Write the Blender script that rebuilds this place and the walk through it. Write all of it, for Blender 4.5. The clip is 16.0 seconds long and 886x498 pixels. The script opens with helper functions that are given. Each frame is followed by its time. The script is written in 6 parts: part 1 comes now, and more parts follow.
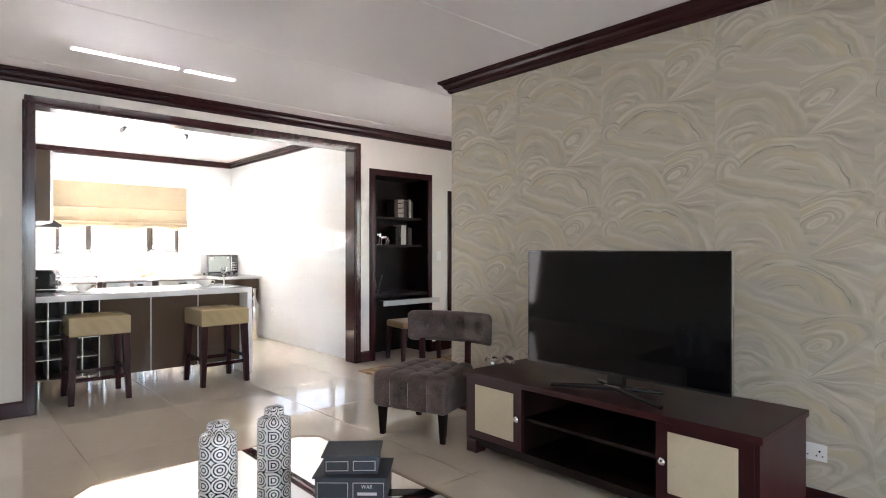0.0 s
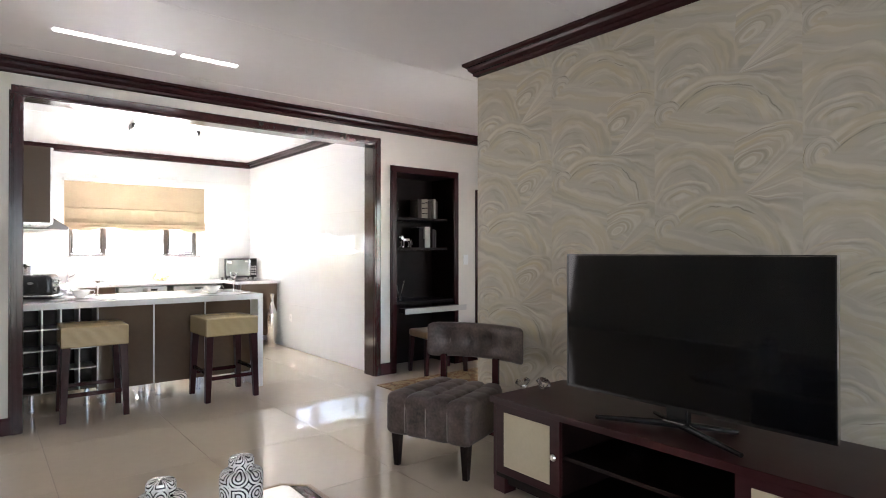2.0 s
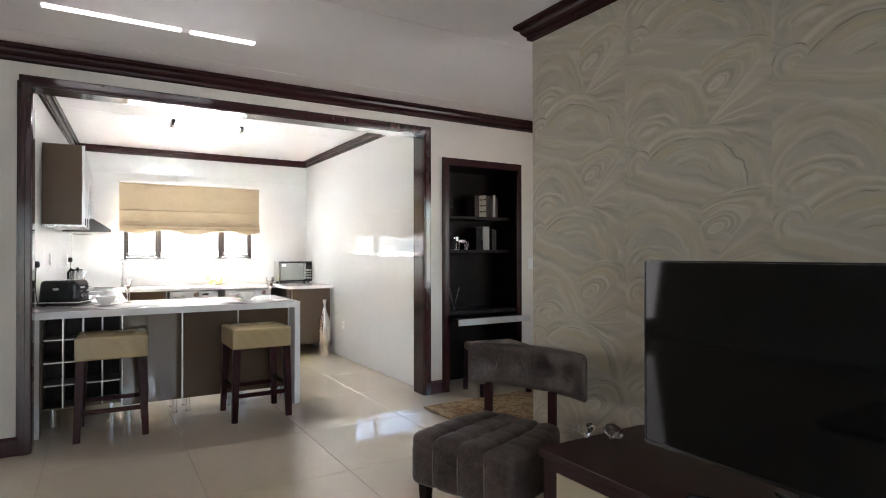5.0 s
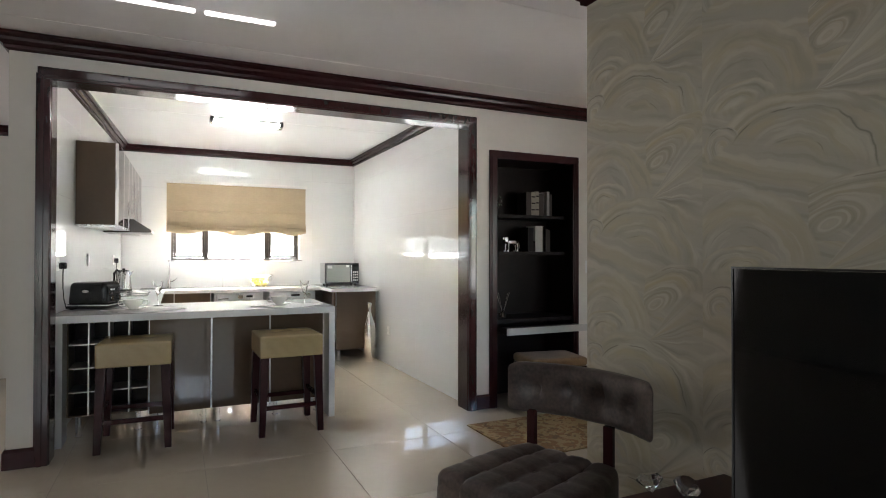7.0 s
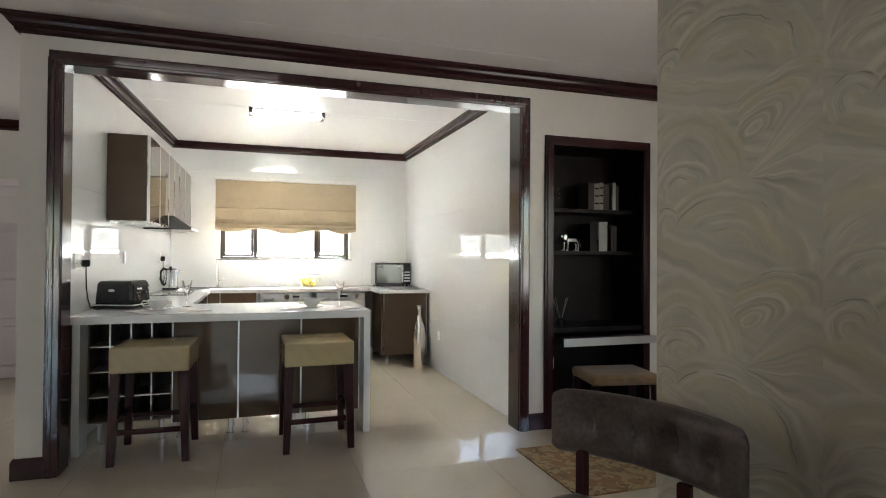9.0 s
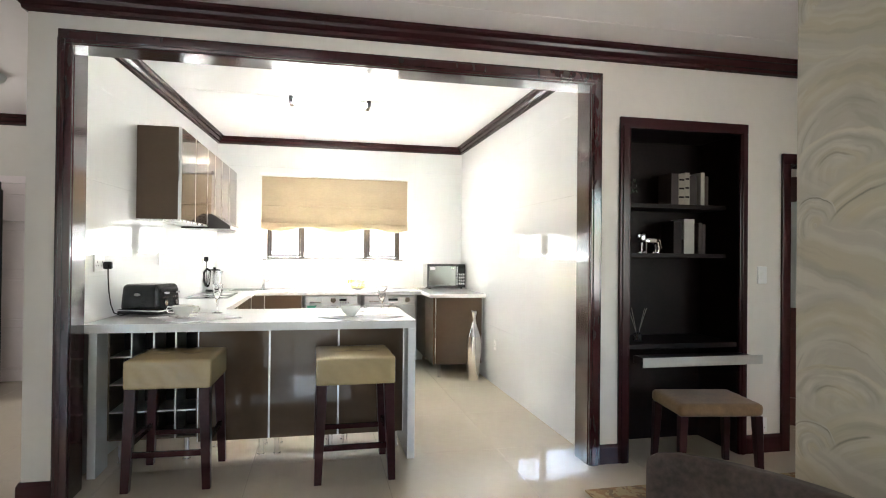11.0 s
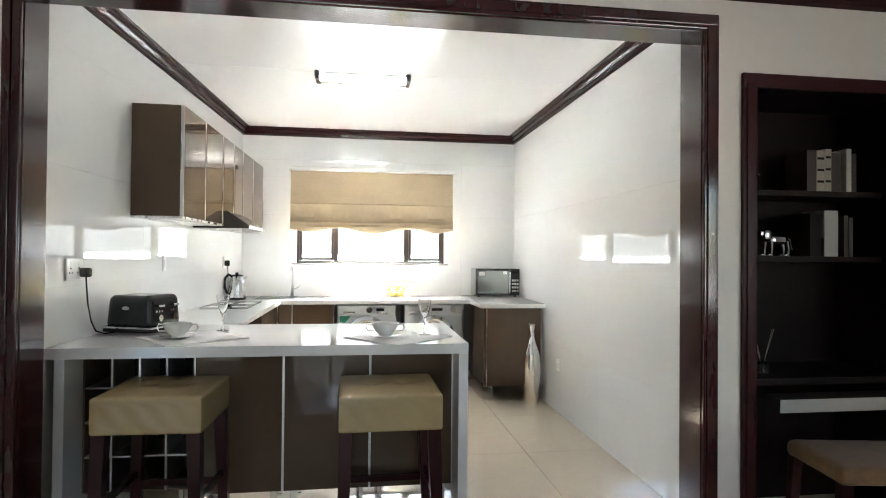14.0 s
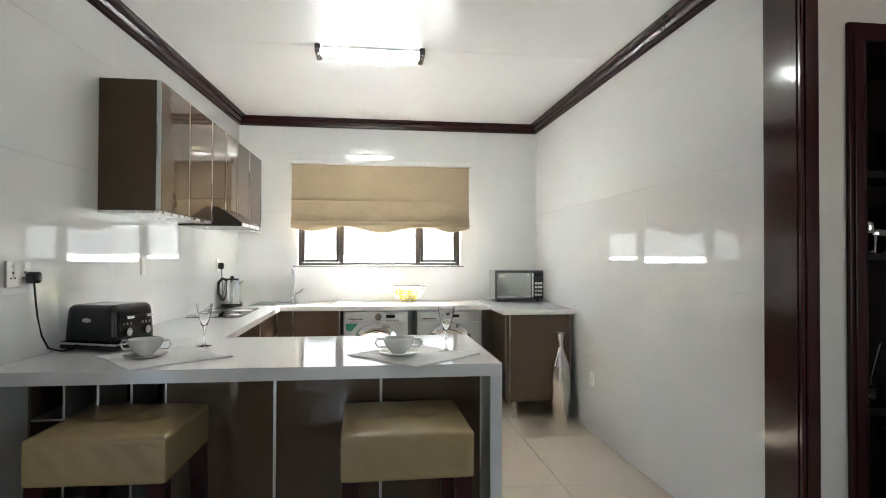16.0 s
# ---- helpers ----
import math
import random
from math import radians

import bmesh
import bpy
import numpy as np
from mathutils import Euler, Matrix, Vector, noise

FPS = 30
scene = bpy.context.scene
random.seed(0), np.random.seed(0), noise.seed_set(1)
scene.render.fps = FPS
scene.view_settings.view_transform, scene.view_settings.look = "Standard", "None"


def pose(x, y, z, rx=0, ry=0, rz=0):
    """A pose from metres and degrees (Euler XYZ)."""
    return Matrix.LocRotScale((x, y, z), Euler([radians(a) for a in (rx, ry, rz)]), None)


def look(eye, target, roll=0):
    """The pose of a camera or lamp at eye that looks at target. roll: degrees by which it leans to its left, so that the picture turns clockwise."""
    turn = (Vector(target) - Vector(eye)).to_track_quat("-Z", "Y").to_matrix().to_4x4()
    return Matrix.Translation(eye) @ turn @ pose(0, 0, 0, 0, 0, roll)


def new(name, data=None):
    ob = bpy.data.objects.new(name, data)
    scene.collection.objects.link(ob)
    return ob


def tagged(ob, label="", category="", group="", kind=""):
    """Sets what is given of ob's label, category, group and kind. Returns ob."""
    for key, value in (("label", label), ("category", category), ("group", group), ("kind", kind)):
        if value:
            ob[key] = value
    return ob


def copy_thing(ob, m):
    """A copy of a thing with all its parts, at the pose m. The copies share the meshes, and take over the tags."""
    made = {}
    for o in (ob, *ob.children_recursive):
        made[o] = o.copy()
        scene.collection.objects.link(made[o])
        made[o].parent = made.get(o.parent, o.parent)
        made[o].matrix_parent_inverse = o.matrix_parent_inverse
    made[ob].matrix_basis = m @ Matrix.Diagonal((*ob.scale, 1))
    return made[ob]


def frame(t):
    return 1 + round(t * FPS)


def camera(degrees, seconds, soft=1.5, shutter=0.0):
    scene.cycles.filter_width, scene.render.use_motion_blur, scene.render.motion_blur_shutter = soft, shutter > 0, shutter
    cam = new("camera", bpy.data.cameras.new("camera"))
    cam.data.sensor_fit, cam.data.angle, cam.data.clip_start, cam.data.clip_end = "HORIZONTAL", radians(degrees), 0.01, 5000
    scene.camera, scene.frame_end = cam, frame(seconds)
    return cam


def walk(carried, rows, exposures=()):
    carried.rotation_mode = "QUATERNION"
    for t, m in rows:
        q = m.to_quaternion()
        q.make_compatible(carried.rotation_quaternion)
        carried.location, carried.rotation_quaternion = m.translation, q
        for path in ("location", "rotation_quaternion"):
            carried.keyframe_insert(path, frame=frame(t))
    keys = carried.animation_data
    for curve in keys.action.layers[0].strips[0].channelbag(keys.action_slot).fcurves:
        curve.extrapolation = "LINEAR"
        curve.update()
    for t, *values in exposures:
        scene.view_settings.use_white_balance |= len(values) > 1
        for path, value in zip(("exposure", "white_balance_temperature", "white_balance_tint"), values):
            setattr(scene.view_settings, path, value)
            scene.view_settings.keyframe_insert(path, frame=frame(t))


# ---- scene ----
cam = camera(75.5, 16.0, soft=1.05)
PATH = [
    (0, (0.381, 0.329, 1.332), (1.724, 1.81, 1.331), -0.0),
    (0.5, (0.46, 0.432, 1.321), (1.786, 1.929, 1.321), -0.1),
    (1, (0.568, 0.53, 1.327), (1.875, 2.044, 1.333), 0.0),
    (1.5, (0.672, 0.626, 1.338), (1.958, 2.158, 1.344), -0.1),
    (2, (0.786, 0.707, 1.334), (2.047, 2.259, 1.344), -0.0),
    (2.5, (0.922, 0.787, 1.341), (2.149, 2.366, 1.352), -0.1),
    (3, (1.024, 0.851, 1.337), (2.215, 2.458, 1.348), -0.1),
    (3.5, (1.124, 0.935, 1.341), (2.28, 2.566, 1.353), -0.2),
    (6, (1.6, 1.321, 1.35), (2.54, 3.086, 1.369), 0.1),
    (6.5, (1.684, 1.406, 1.347), (2.576, 3.196, 1.368), 0.1),
    (7, (1.776, 1.518, 1.355), (2.622, 3.33, 1.375), 0.1),
    (7.5, (1.864, 1.625, 1.359), (2.664, 3.458, 1.381), 0.2),
    (8, (1.971, 1.732, 1.36), (2.719, 3.586, 1.381), 0.3),
    (8.5, (2.078, 1.839, 1.366), (2.766, 3.717, 1.384), 0.3),
    (9, (2.154, 1.945, 1.344), (2.776, 3.846, 1.365), 0.4),
    (11.5, (2.388, 2.62, 1.372), (2.772, 4.582, 1.388), 0.6),
    (12, (2.411, 2.756, 1.37), (2.763, 4.725, 1.389), 0.6),
    (12.5, (2.418, 2.909, 1.376), (2.751, 4.881, 1.395), 0.6),
    (13, (2.426, 3.044, 1.362), (2.74, 5.019, 1.385), 0.6),
    (13.5, (2.442, 3.196, 1.376), (2.733, 5.174, 1.397), 0.6),
    (14, (2.444, 3.35, 1.372), (2.722, 5.331, 1.395), 0.5),
    (14.5, (2.454, 3.479, 1.358), (2.721, 5.461, 1.384), 0.4),
    (15, (2.434, 3.64, 1.368), (2.699, 5.622, 1.395), 0.4),
    (15.5, (2.43, 3.784, 1.365), (2.688, 5.767, 1.393), 0.3),
    (16, (2.443, 3.917, 1.361), (2.694, 5.901, 1.39), 0.2),
]
EXPOSURES = [(0.0, 4.57, 6500, 17), (3.5, 4.1, 6500, 16), (6.0, 3.65, 6500, 13), (7.5, 3.42, 6650, 11), (9.0, 3.42, 6750, 10), (10.3, 3.85, 6700, 10), (11.5, 4.35, 6600, 11),
             (12.5, 4.42, 6500, 12), (13.0, 4.1, 6500, 11), (14.0, 3.6, 6500, 10), (15.0, 3.42, 6500, 10), (16.0, 3.15, 6500, 10)]
walk(cam, [(t, look(eye, target, roll)) for t, eye, target, roll in PATH], EXPOSURES)

# world, sun, window light and added fill lamps
world = bpy.data.worlds.new("World")
scene.world = world
world.use_nodes = True
wn = world.node_tree.nodes
sky = wn.new("ShaderNodeTexSky")
sky.sky_type = "NISHITA"
sky.sun_disc = False
sky.sun_elevation, sky.sun_rotation = radians(40.6), radians(12)
wn["Background"].inputs[1].default_value = 0.12
world.node_tree.links.new(sky.outputs[0], wn["Background"].inputs[0])


def lamp(name, kind, energy, color, m, **kw):
    d = bpy.data.lights.new(name, kind)
    d.energy, d.color = energy, color
    if kind == "AREA":
        d.shape, d.size, d.size_y = "RECTANGLE", kw["size"][0], kw["size"][1]
    if kind == "SUN":
        d.angle = radians(0.5)
    ob = new(name, d)
    ob.matrix_world = m
    return ob


SUN_FROM = Vector((0.16, 0.74, 0.65))
lamp("sun", "SUN", 5.0, (1.0, 0.97, 0.93), look(SUN_FROM * 20, (0, 0, 0)))
lamp("kitchen_window_light", "AREA", 11.3, (0.97, 0.98, 1.0), look((2.54, 10.38, 1.06), (2.54, 9.3, 1.9)), size=(1.7, 0.8))
lamp("terrace_door_light", "AREA", 1.6, (1.0, 0.95, 0.965), look((0.4, -3.86, 1.0), (0.4, 10, 1.3)), size=(5.4, 1.35))
lamp("terrace_sky_light", "AREA", 1.0, (0.74, 0.86, 1.0), look((2.15, -3.86, 1.88), (1.2, 10, 1.5)), size=(0.95, 0.5))
lamp("entrance_light", "AREA", 2.9, (1.0, 0.985, 0.97), look((-2.55, 7.6, 1.3), (3, 7.0, 1.2)), size=(1.6, 2.0))
# added fill before a solid wall, brightening the room beyond the open door
lamp("bedroom_fill_light", "AREA", 0.3, (1.0, 0.98, 0.96), look((6.2, 9.3, 1.5), (6.0, 5.0, 1.0)), size=(1.4, 1.4))
# added fill lamp for the hall; its opening is out of view
lamp("hall_fill_light", "AREA", 0.015, (1.0, 0.98, 0.96), look((5.5, 2.82, 1.5), (5.0, 10.0, 1.2)), size=(1.5, 1.2))


# ---- materials ----
def mat(name, col, rough=0.5, metal=0.0, var=0.08, scale=6.0, bump=0.0, bscale=80.0, rvar=0.06, coat=0.0, rnd=0.0, stretch=None, col2=None, sheen=0.0, trans=0.0, ior=1.5, emit=0.0):
    m = bpy.data.materials.new(name)
    m.use_nodes = True
    n, l = m.node_tree.nodes, m.node_tree.links
    b = n["Principled BSDF"]
    b.inputs["Metallic"].default_value = metal
    b.inputs["IOR"].default_value = ior
    b.inputs["Coat Weight"].default_value = coat
    b.inputs["Coat Roughness"].default_value = 0.04
    b.inputs["Sheen Weight"].default_value = sheen
    b.inputs["Transmission Weight"].default_value = trans
    tc = n.new("ShaderNodeTexCoord")
    mp = n.new("ShaderNodeMapping")
    l.new(tc.outputs["Object"], mp.inputs["Vector"])
    if stretch:
        mp.inputs["Scale"].default_value = stretch
    n1 = n.new("ShaderNodeTexNoise")
    n1.inputs["Scale"].default_value, n1.inputs["Detail"].default_value = scale, 3
    n2 = n.new("ShaderNodeTexNoise")
    n2.inputs["Scale"].default_value, n2.inputs["Detail"].default_value = scale * 9, 4
    add = n.new("ShaderNodeMath")
    add.operation = "MULTIPLY_ADD"
    add.inputs[1].default_value = 0.45
    for q in (n1, n2):
        l.new(mp.outputs[0], q.inputs["Vector"])
    l.new(n2.outputs["Fac"], add.inputs[0])
    sc = n.new("ShaderNodeMath")
    sc.operation = "MULTIPLY"
    sc.inputs[1].default_value = 0.55
    l.new(n1.outputs["Fac"], sc.inputs[0])
    l.new(sc.outputs[0], add.inputs[2])
    ramp = n.new("ShaderNodeValToRGB")
    ramp.color_ramp.elements[0].position, ramp.color_ramp.elements[1].position = 0.3, 0.7
    lo = col2 or tuple(c * (1 - var) for c in col)
    hi = col if col2 else tuple(min(1, c * (1 + var)) for c in col)
    ramp.color_ramp.elements[0].color, ramp.color_ramp.elements[1].color = (*lo, 1), (*hi, 1)
    l.new(add.outputs[0], ramp.inputs[0])
    out = ramp.outputs[0]
    if rnd:
        oi = n.new("ShaderNodeObjectInfo")
        mr = n.new("ShaderNodeMapRange")
        mr.inputs[3].default_value, mr.inputs[4].default_value = 1 - rnd, 1 + rnd
        l.new(oi.outputs["Random"], mr.inputs[0])
        hs = n.new("ShaderNodeHueSaturation")
        l.new(mr.outputs[0], hs.inputs["Value"])
        l.new(out, hs.inputs["Color"])
        out = hs.outputs[0]
    l.new(out, b.inputs["Base Color"])
    rr = n.new("ShaderNodeMapRange")
    rr.inputs[3].default_value, rr.inputs[4].default_value = max(0.0, rough - rvar), min(1.0, rough + rvar)
    l.new(n1.outputs["Fac"], rr.inputs[0])
    l.new(rr.outputs[0], b.inputs["Roughness"])
    if bump:
        n3 = n.new("ShaderNodeTexNoise")
        n3.inputs["Scale"].default_value, n3.inputs["Detail"].default_value = bscale, 4
        l.new(mp.outputs[0], n3.inputs["Vector"])
        bp = n.new("ShaderNodeBump")
        bp.inputs["Strength"].default_value, bp.inputs["Distance"].default_value = bump, 0.004
        l.new(n3.outputs["Fac"], bp.inputs["Height"])
        l.new(bp.outputs[0], b.inputs["Normal"])
    if emit:
        l.new(out, b.inputs["Emission Color"])
        b.inputs["Emission Strength"].default_value = emit
    return m


M_WALL = mat("wall_paint", (0.71, 0.668, 0.605), 0.75, var=0.03, scale=2, bump=0.08, bscale=220)
M_CEIL = mat("ceiling_paint", (0.82, 0.785, 0.785), 0.55, var=0.02, scale=1.5, bump=0.04, bscale=150)
M_KCEIL = mat("kitchen_ceiling_paint", (0.87, 0.875, 0.87), 0.20, var=0.012, scale=1.0, rvar=0.01, ior=1.26)
M_WOOD = mat("dark_mahogany", (0.036, 0.010, 0.011), 0.24, var=0.14, scale=5, stretch=(1, 1, 0.25), rvar=0.03, ior=1.36)
M_CASE = mat("polished_mahogany_casing", (0.038, 0.010, 0.011), 0.13, var=0.10, scale=4, stretch=(1, 1, 0.25), rvar=0.02, ior=1.6)
M_CONS = mat("console_mahogany", (0.034, 0.009, 0.010), 0.3, var=0.3, scale=5, stretch=(1, 0.25, 1), bump=0.03, bscale=60, ior=1.3)
M_DARK = mat("espresso_wood_and_recess", (0.0095, 0.0048, 0.0042), 0.42, var=0.5, scale=6, stretch=(1, 0.3, 1), ior=1.25, bump=0.05, bscale=70)
M_TILE = mat("polished_floor_tile", (0.62, 0.545, 0.44), 0.006, var=0.035, scale=1.6, rvar=0.004, rnd=0.02, ior=2.2)
M_GROUT = mat("tile_grout", (0.33, 0.30, 0.26), 0.9, var=0.1, scale=20)
M_WTILE = mat("glossy_wall_tile", (0.79, 0.80, 0.79), 0.006, var=0.012, scale=1.2, rvar=0.004, rnd=0.008, ior=1.52)
M_WGROUT = mat("wall_tile_grout", (0.76, 0.76, 0.73), 0.5, var=0.02, scale=20)
M_QUARTZ = mat("white_quartz_top", (0.80, 0.795, 0.78), 0.075, var=0.02, scale=40, rvar=0.015)
M_LACQ = mat("brown_gloss_lacquer", (0.105, 0.070, 0.046), 0.006, var=0.06, scale=3, rvar=0.004, ior=1.48)
M_CARC = mat("cabinet_carcass_brown", (0.100, 0.068, 0.043), 0.36, ior=1.36, var=0.06, scale=5)
M_ALU = mat("brushed_aluminium", (0.72, 0.71, 0.69), 0.28, metal=1.0, var=0.05, scale=12, stretch=(1, 1, 0.1))
M_CHROME = mat("chrome", (0.82, 0.82, 0.83), 0.08, metal=1.0, var=0.02, rvar=0.03)
M_SILVER = mat("hammered_silver", (0.80, 0.76, 0.70), 0.2, metal=1.0, var=0.06, scale=10, bump=0.12, bscale=45)
M_LEATH = mat("cream_leather", (0.41, 0.305, 0.155), 0.22, var=0.05, scale=5, bump=0.11, bscale=260, rvar=0.02)
# pale and near-black mottling puts the crushed velvet's highlights into its colour
M_VELV = mat("grey_brown_velvet_sheen", (0.125, 0.087, 0.073), 0.42, var=0.0, scale=7, col2=(0.016, 0.011, 0.010), sheen=0.06, bump=0.3, bscale=26)
M_CREAMP = mat("cream_panel", (0.60, 0.52, 0.36), 0.5, var=0.05, scale=6, bump=0.05, bscale=120)
M_BLACKP = mat("black_plastic", (0.012, 0.012, 0.013), 0.22, var=0.2, scale=10, rvar=0.08)
M_SCREEN = mat("tv_screen_glass", (0.003, 0.003, 0.0035), 0.05, var=0.1, rvar=0.02, ior=1.34)
M_BLIND = mat("beige_blind_fabric", (0.47, 0.375, 0.25), 0.8, var=0.08, scale=8, bump=0.15, bscale=400, stretch=(0.4, 1, 1), trans=0.0)
M_BRONZE = mat("dark_bronze_frame", (0.045, 0.038, 0.034), 0.4, metal=0.3, var=0.1)
M_WHITEP = mat("white_plastic", (0.80, 0.80, 0.78), 0.35, var=0.02)
M_CERAM = mat("white_ceramic", (0.83, 0.82, 0.78), 0.1, var=0.015, coat=0.3)
M_CLOTH = mat("grey_linen", (0.80, 0.80, 0.79), 0.5, var=0.12, scale=30, bump=0.2, bscale=500)
M_STEEL = mat("stainless_steel", (0.62, 0.61, 0.60), 0.22, metal=1.0, var=0.05, scale=20, stretch=(1, 1, 0.15))
M_WASH = mat("silver_appliance", (0.56, 0.57, 0.58), 0.32, metal=0.35, var=0.03, scale=8)
M_LEMON = mat("lemon_skin", (0.75, 0.60, 0.06), 0.42, var=0.1, scale=30, bump=0.2, bscale=160)
M_GREENL = mat("green_label", (0.02, 0.22, 0.15), 0.4)
M_BOOK = mat("dark_slate_leather", (0.035, 0.042, 0.055), 0.42, var=0.15, scale=8, bump=0.15, bscale=200)
M_PAPER = mat("paper_pages", (0.62, 0.57, 0.48), 0.8, var=0.12, scale=40, stretch=(1, 1, 12))
M_TAN = mat("tan_suede", (0.21, 0.125, 0.056), 0.8, var=0.25, scale=5, sheen=0.2, bump=0.1, bscale=300)
M_DOORW = mat("white_door_paint", (0.84, 0.75, 0.74), 0.4, var=0.03)
M_REDW = mat("red_mahogany_door", (0.085, 0.022, 0.018), 0.33, var=0.35, scale=4, stretch=(1, 1, 0.2), coat=0.3)
M_FROST = mat("frosted_glass", (0.62, 0.66, 0.64), 0.35, var=0.02, trans=0.35)
M_OUT = mat("pale_outside_wall", (0.66, 0.64, 0.60), 0.9, var=0.06, scale=3)
M_BOUNCE = mat("pale_bounce_ground", (0.56, 0.54, 0.50), 0.95, var=0.2, scale=2)
M_SILK = mat("silver_paint", (0.55, 0.53, 0.50), 0.3, metal=0.7, var=0.05)
M_MIRROR = mat("mirror_top", (0.88, 0.88, 0.86), 0.015, metal=1.0, var=0.0, rvar=0.01)
M_HOOD = mat("dark_bronze_steel", (0.055, 0.045, 0.038), 0.14, metal=0.5, var=0.05)
M_MICRO = mat("mirrored_door_glass", (0.34, 0.35, 0.33), 0.07, metal=1.0, var=0.05, scale=4)
M_GRAPH = mat("graphite_metal", (0.10, 0.10, 0.105), 0.22, metal=0.6, var=0.05)
M_RIM = mat("aged_gold_rim", (0.34, 0.26, 0.18), 0.35, metal=0.8, var=0.1)
M_TUBE = mat("lit_tube", (0.95, 1.0, 0.95), 0.4, var=0.0, emit=9.0)
M_TEXT = mat("pale_lettering", (0.62, 0.62, 0.60), 0.4, var=0.02)
M_PLANT = mat("dark_leaf", (0.030, 0.045, 0.022), 0.5, var=0.3, scale=30)


def glass(name, col=(1, 1, 1), rough=0.0):
    m = bpy.data.materials.new(name)
    m.use_nodes = True
    b = m.node_tree.nodes["Principled BSDF"]
    b.inputs["Base Color"].default_value = (*col, 1)
    b.inputs["Transmission Weight"].default_value = 1.0
    b.inputs["Roughness"].default_value = rough
    b.inputs["IOR"].default_value = 1.48
    return m


M_GLASS = glass("clear_glass")
M_PANE = glass("window_glass", (0.98, 1.0, 0.99))


class Nodes:
    """Small arithmetic on a material's nodes."""

    def __init__(self, m):
        self.n, self.l = m.node_tree.nodes, m.node_tree.links

    def math(self, op, a, b=0.0, c=0.0):
        q = self.n.new("ShaderNodeMath")
        q.operation = op
        for i, v in enumerate((a, b, c)):
            if isinstance(v, (int, float)):
                q.inputs[i].default_value = v
            else:
                self.l.new(v, q.inputs[i])
        return q.outputs[0]

    def mix(self, f, a, b):
        q = self.n.new("ShaderNodeMix")
        q.data_type = "RGBA"
        for i, v in ((0, f), (6, a), (7, b)):
            if isinstance(v, tuple):
                q.inputs[i].default_value = (*v, 1)
            elif isinstance(v, (int, float)):
                q.inputs[i].default_value = v
            else:
                self.l.new(v, q.inputs[i])
        return q.outputs[2]

    def noise(self, vec, scale, detail=3.0, distort=0.0):
        q = self.n.new("ShaderNodeTexNoise")
        q.inputs["Scale"].default_value, q.inputs["Detail"].default_value = scale, detail
        q.inputs["Distortion"].default_value = distort
        self.l.new(vec, q.inputs["Vector"])
        return q.outputs["Fac"]


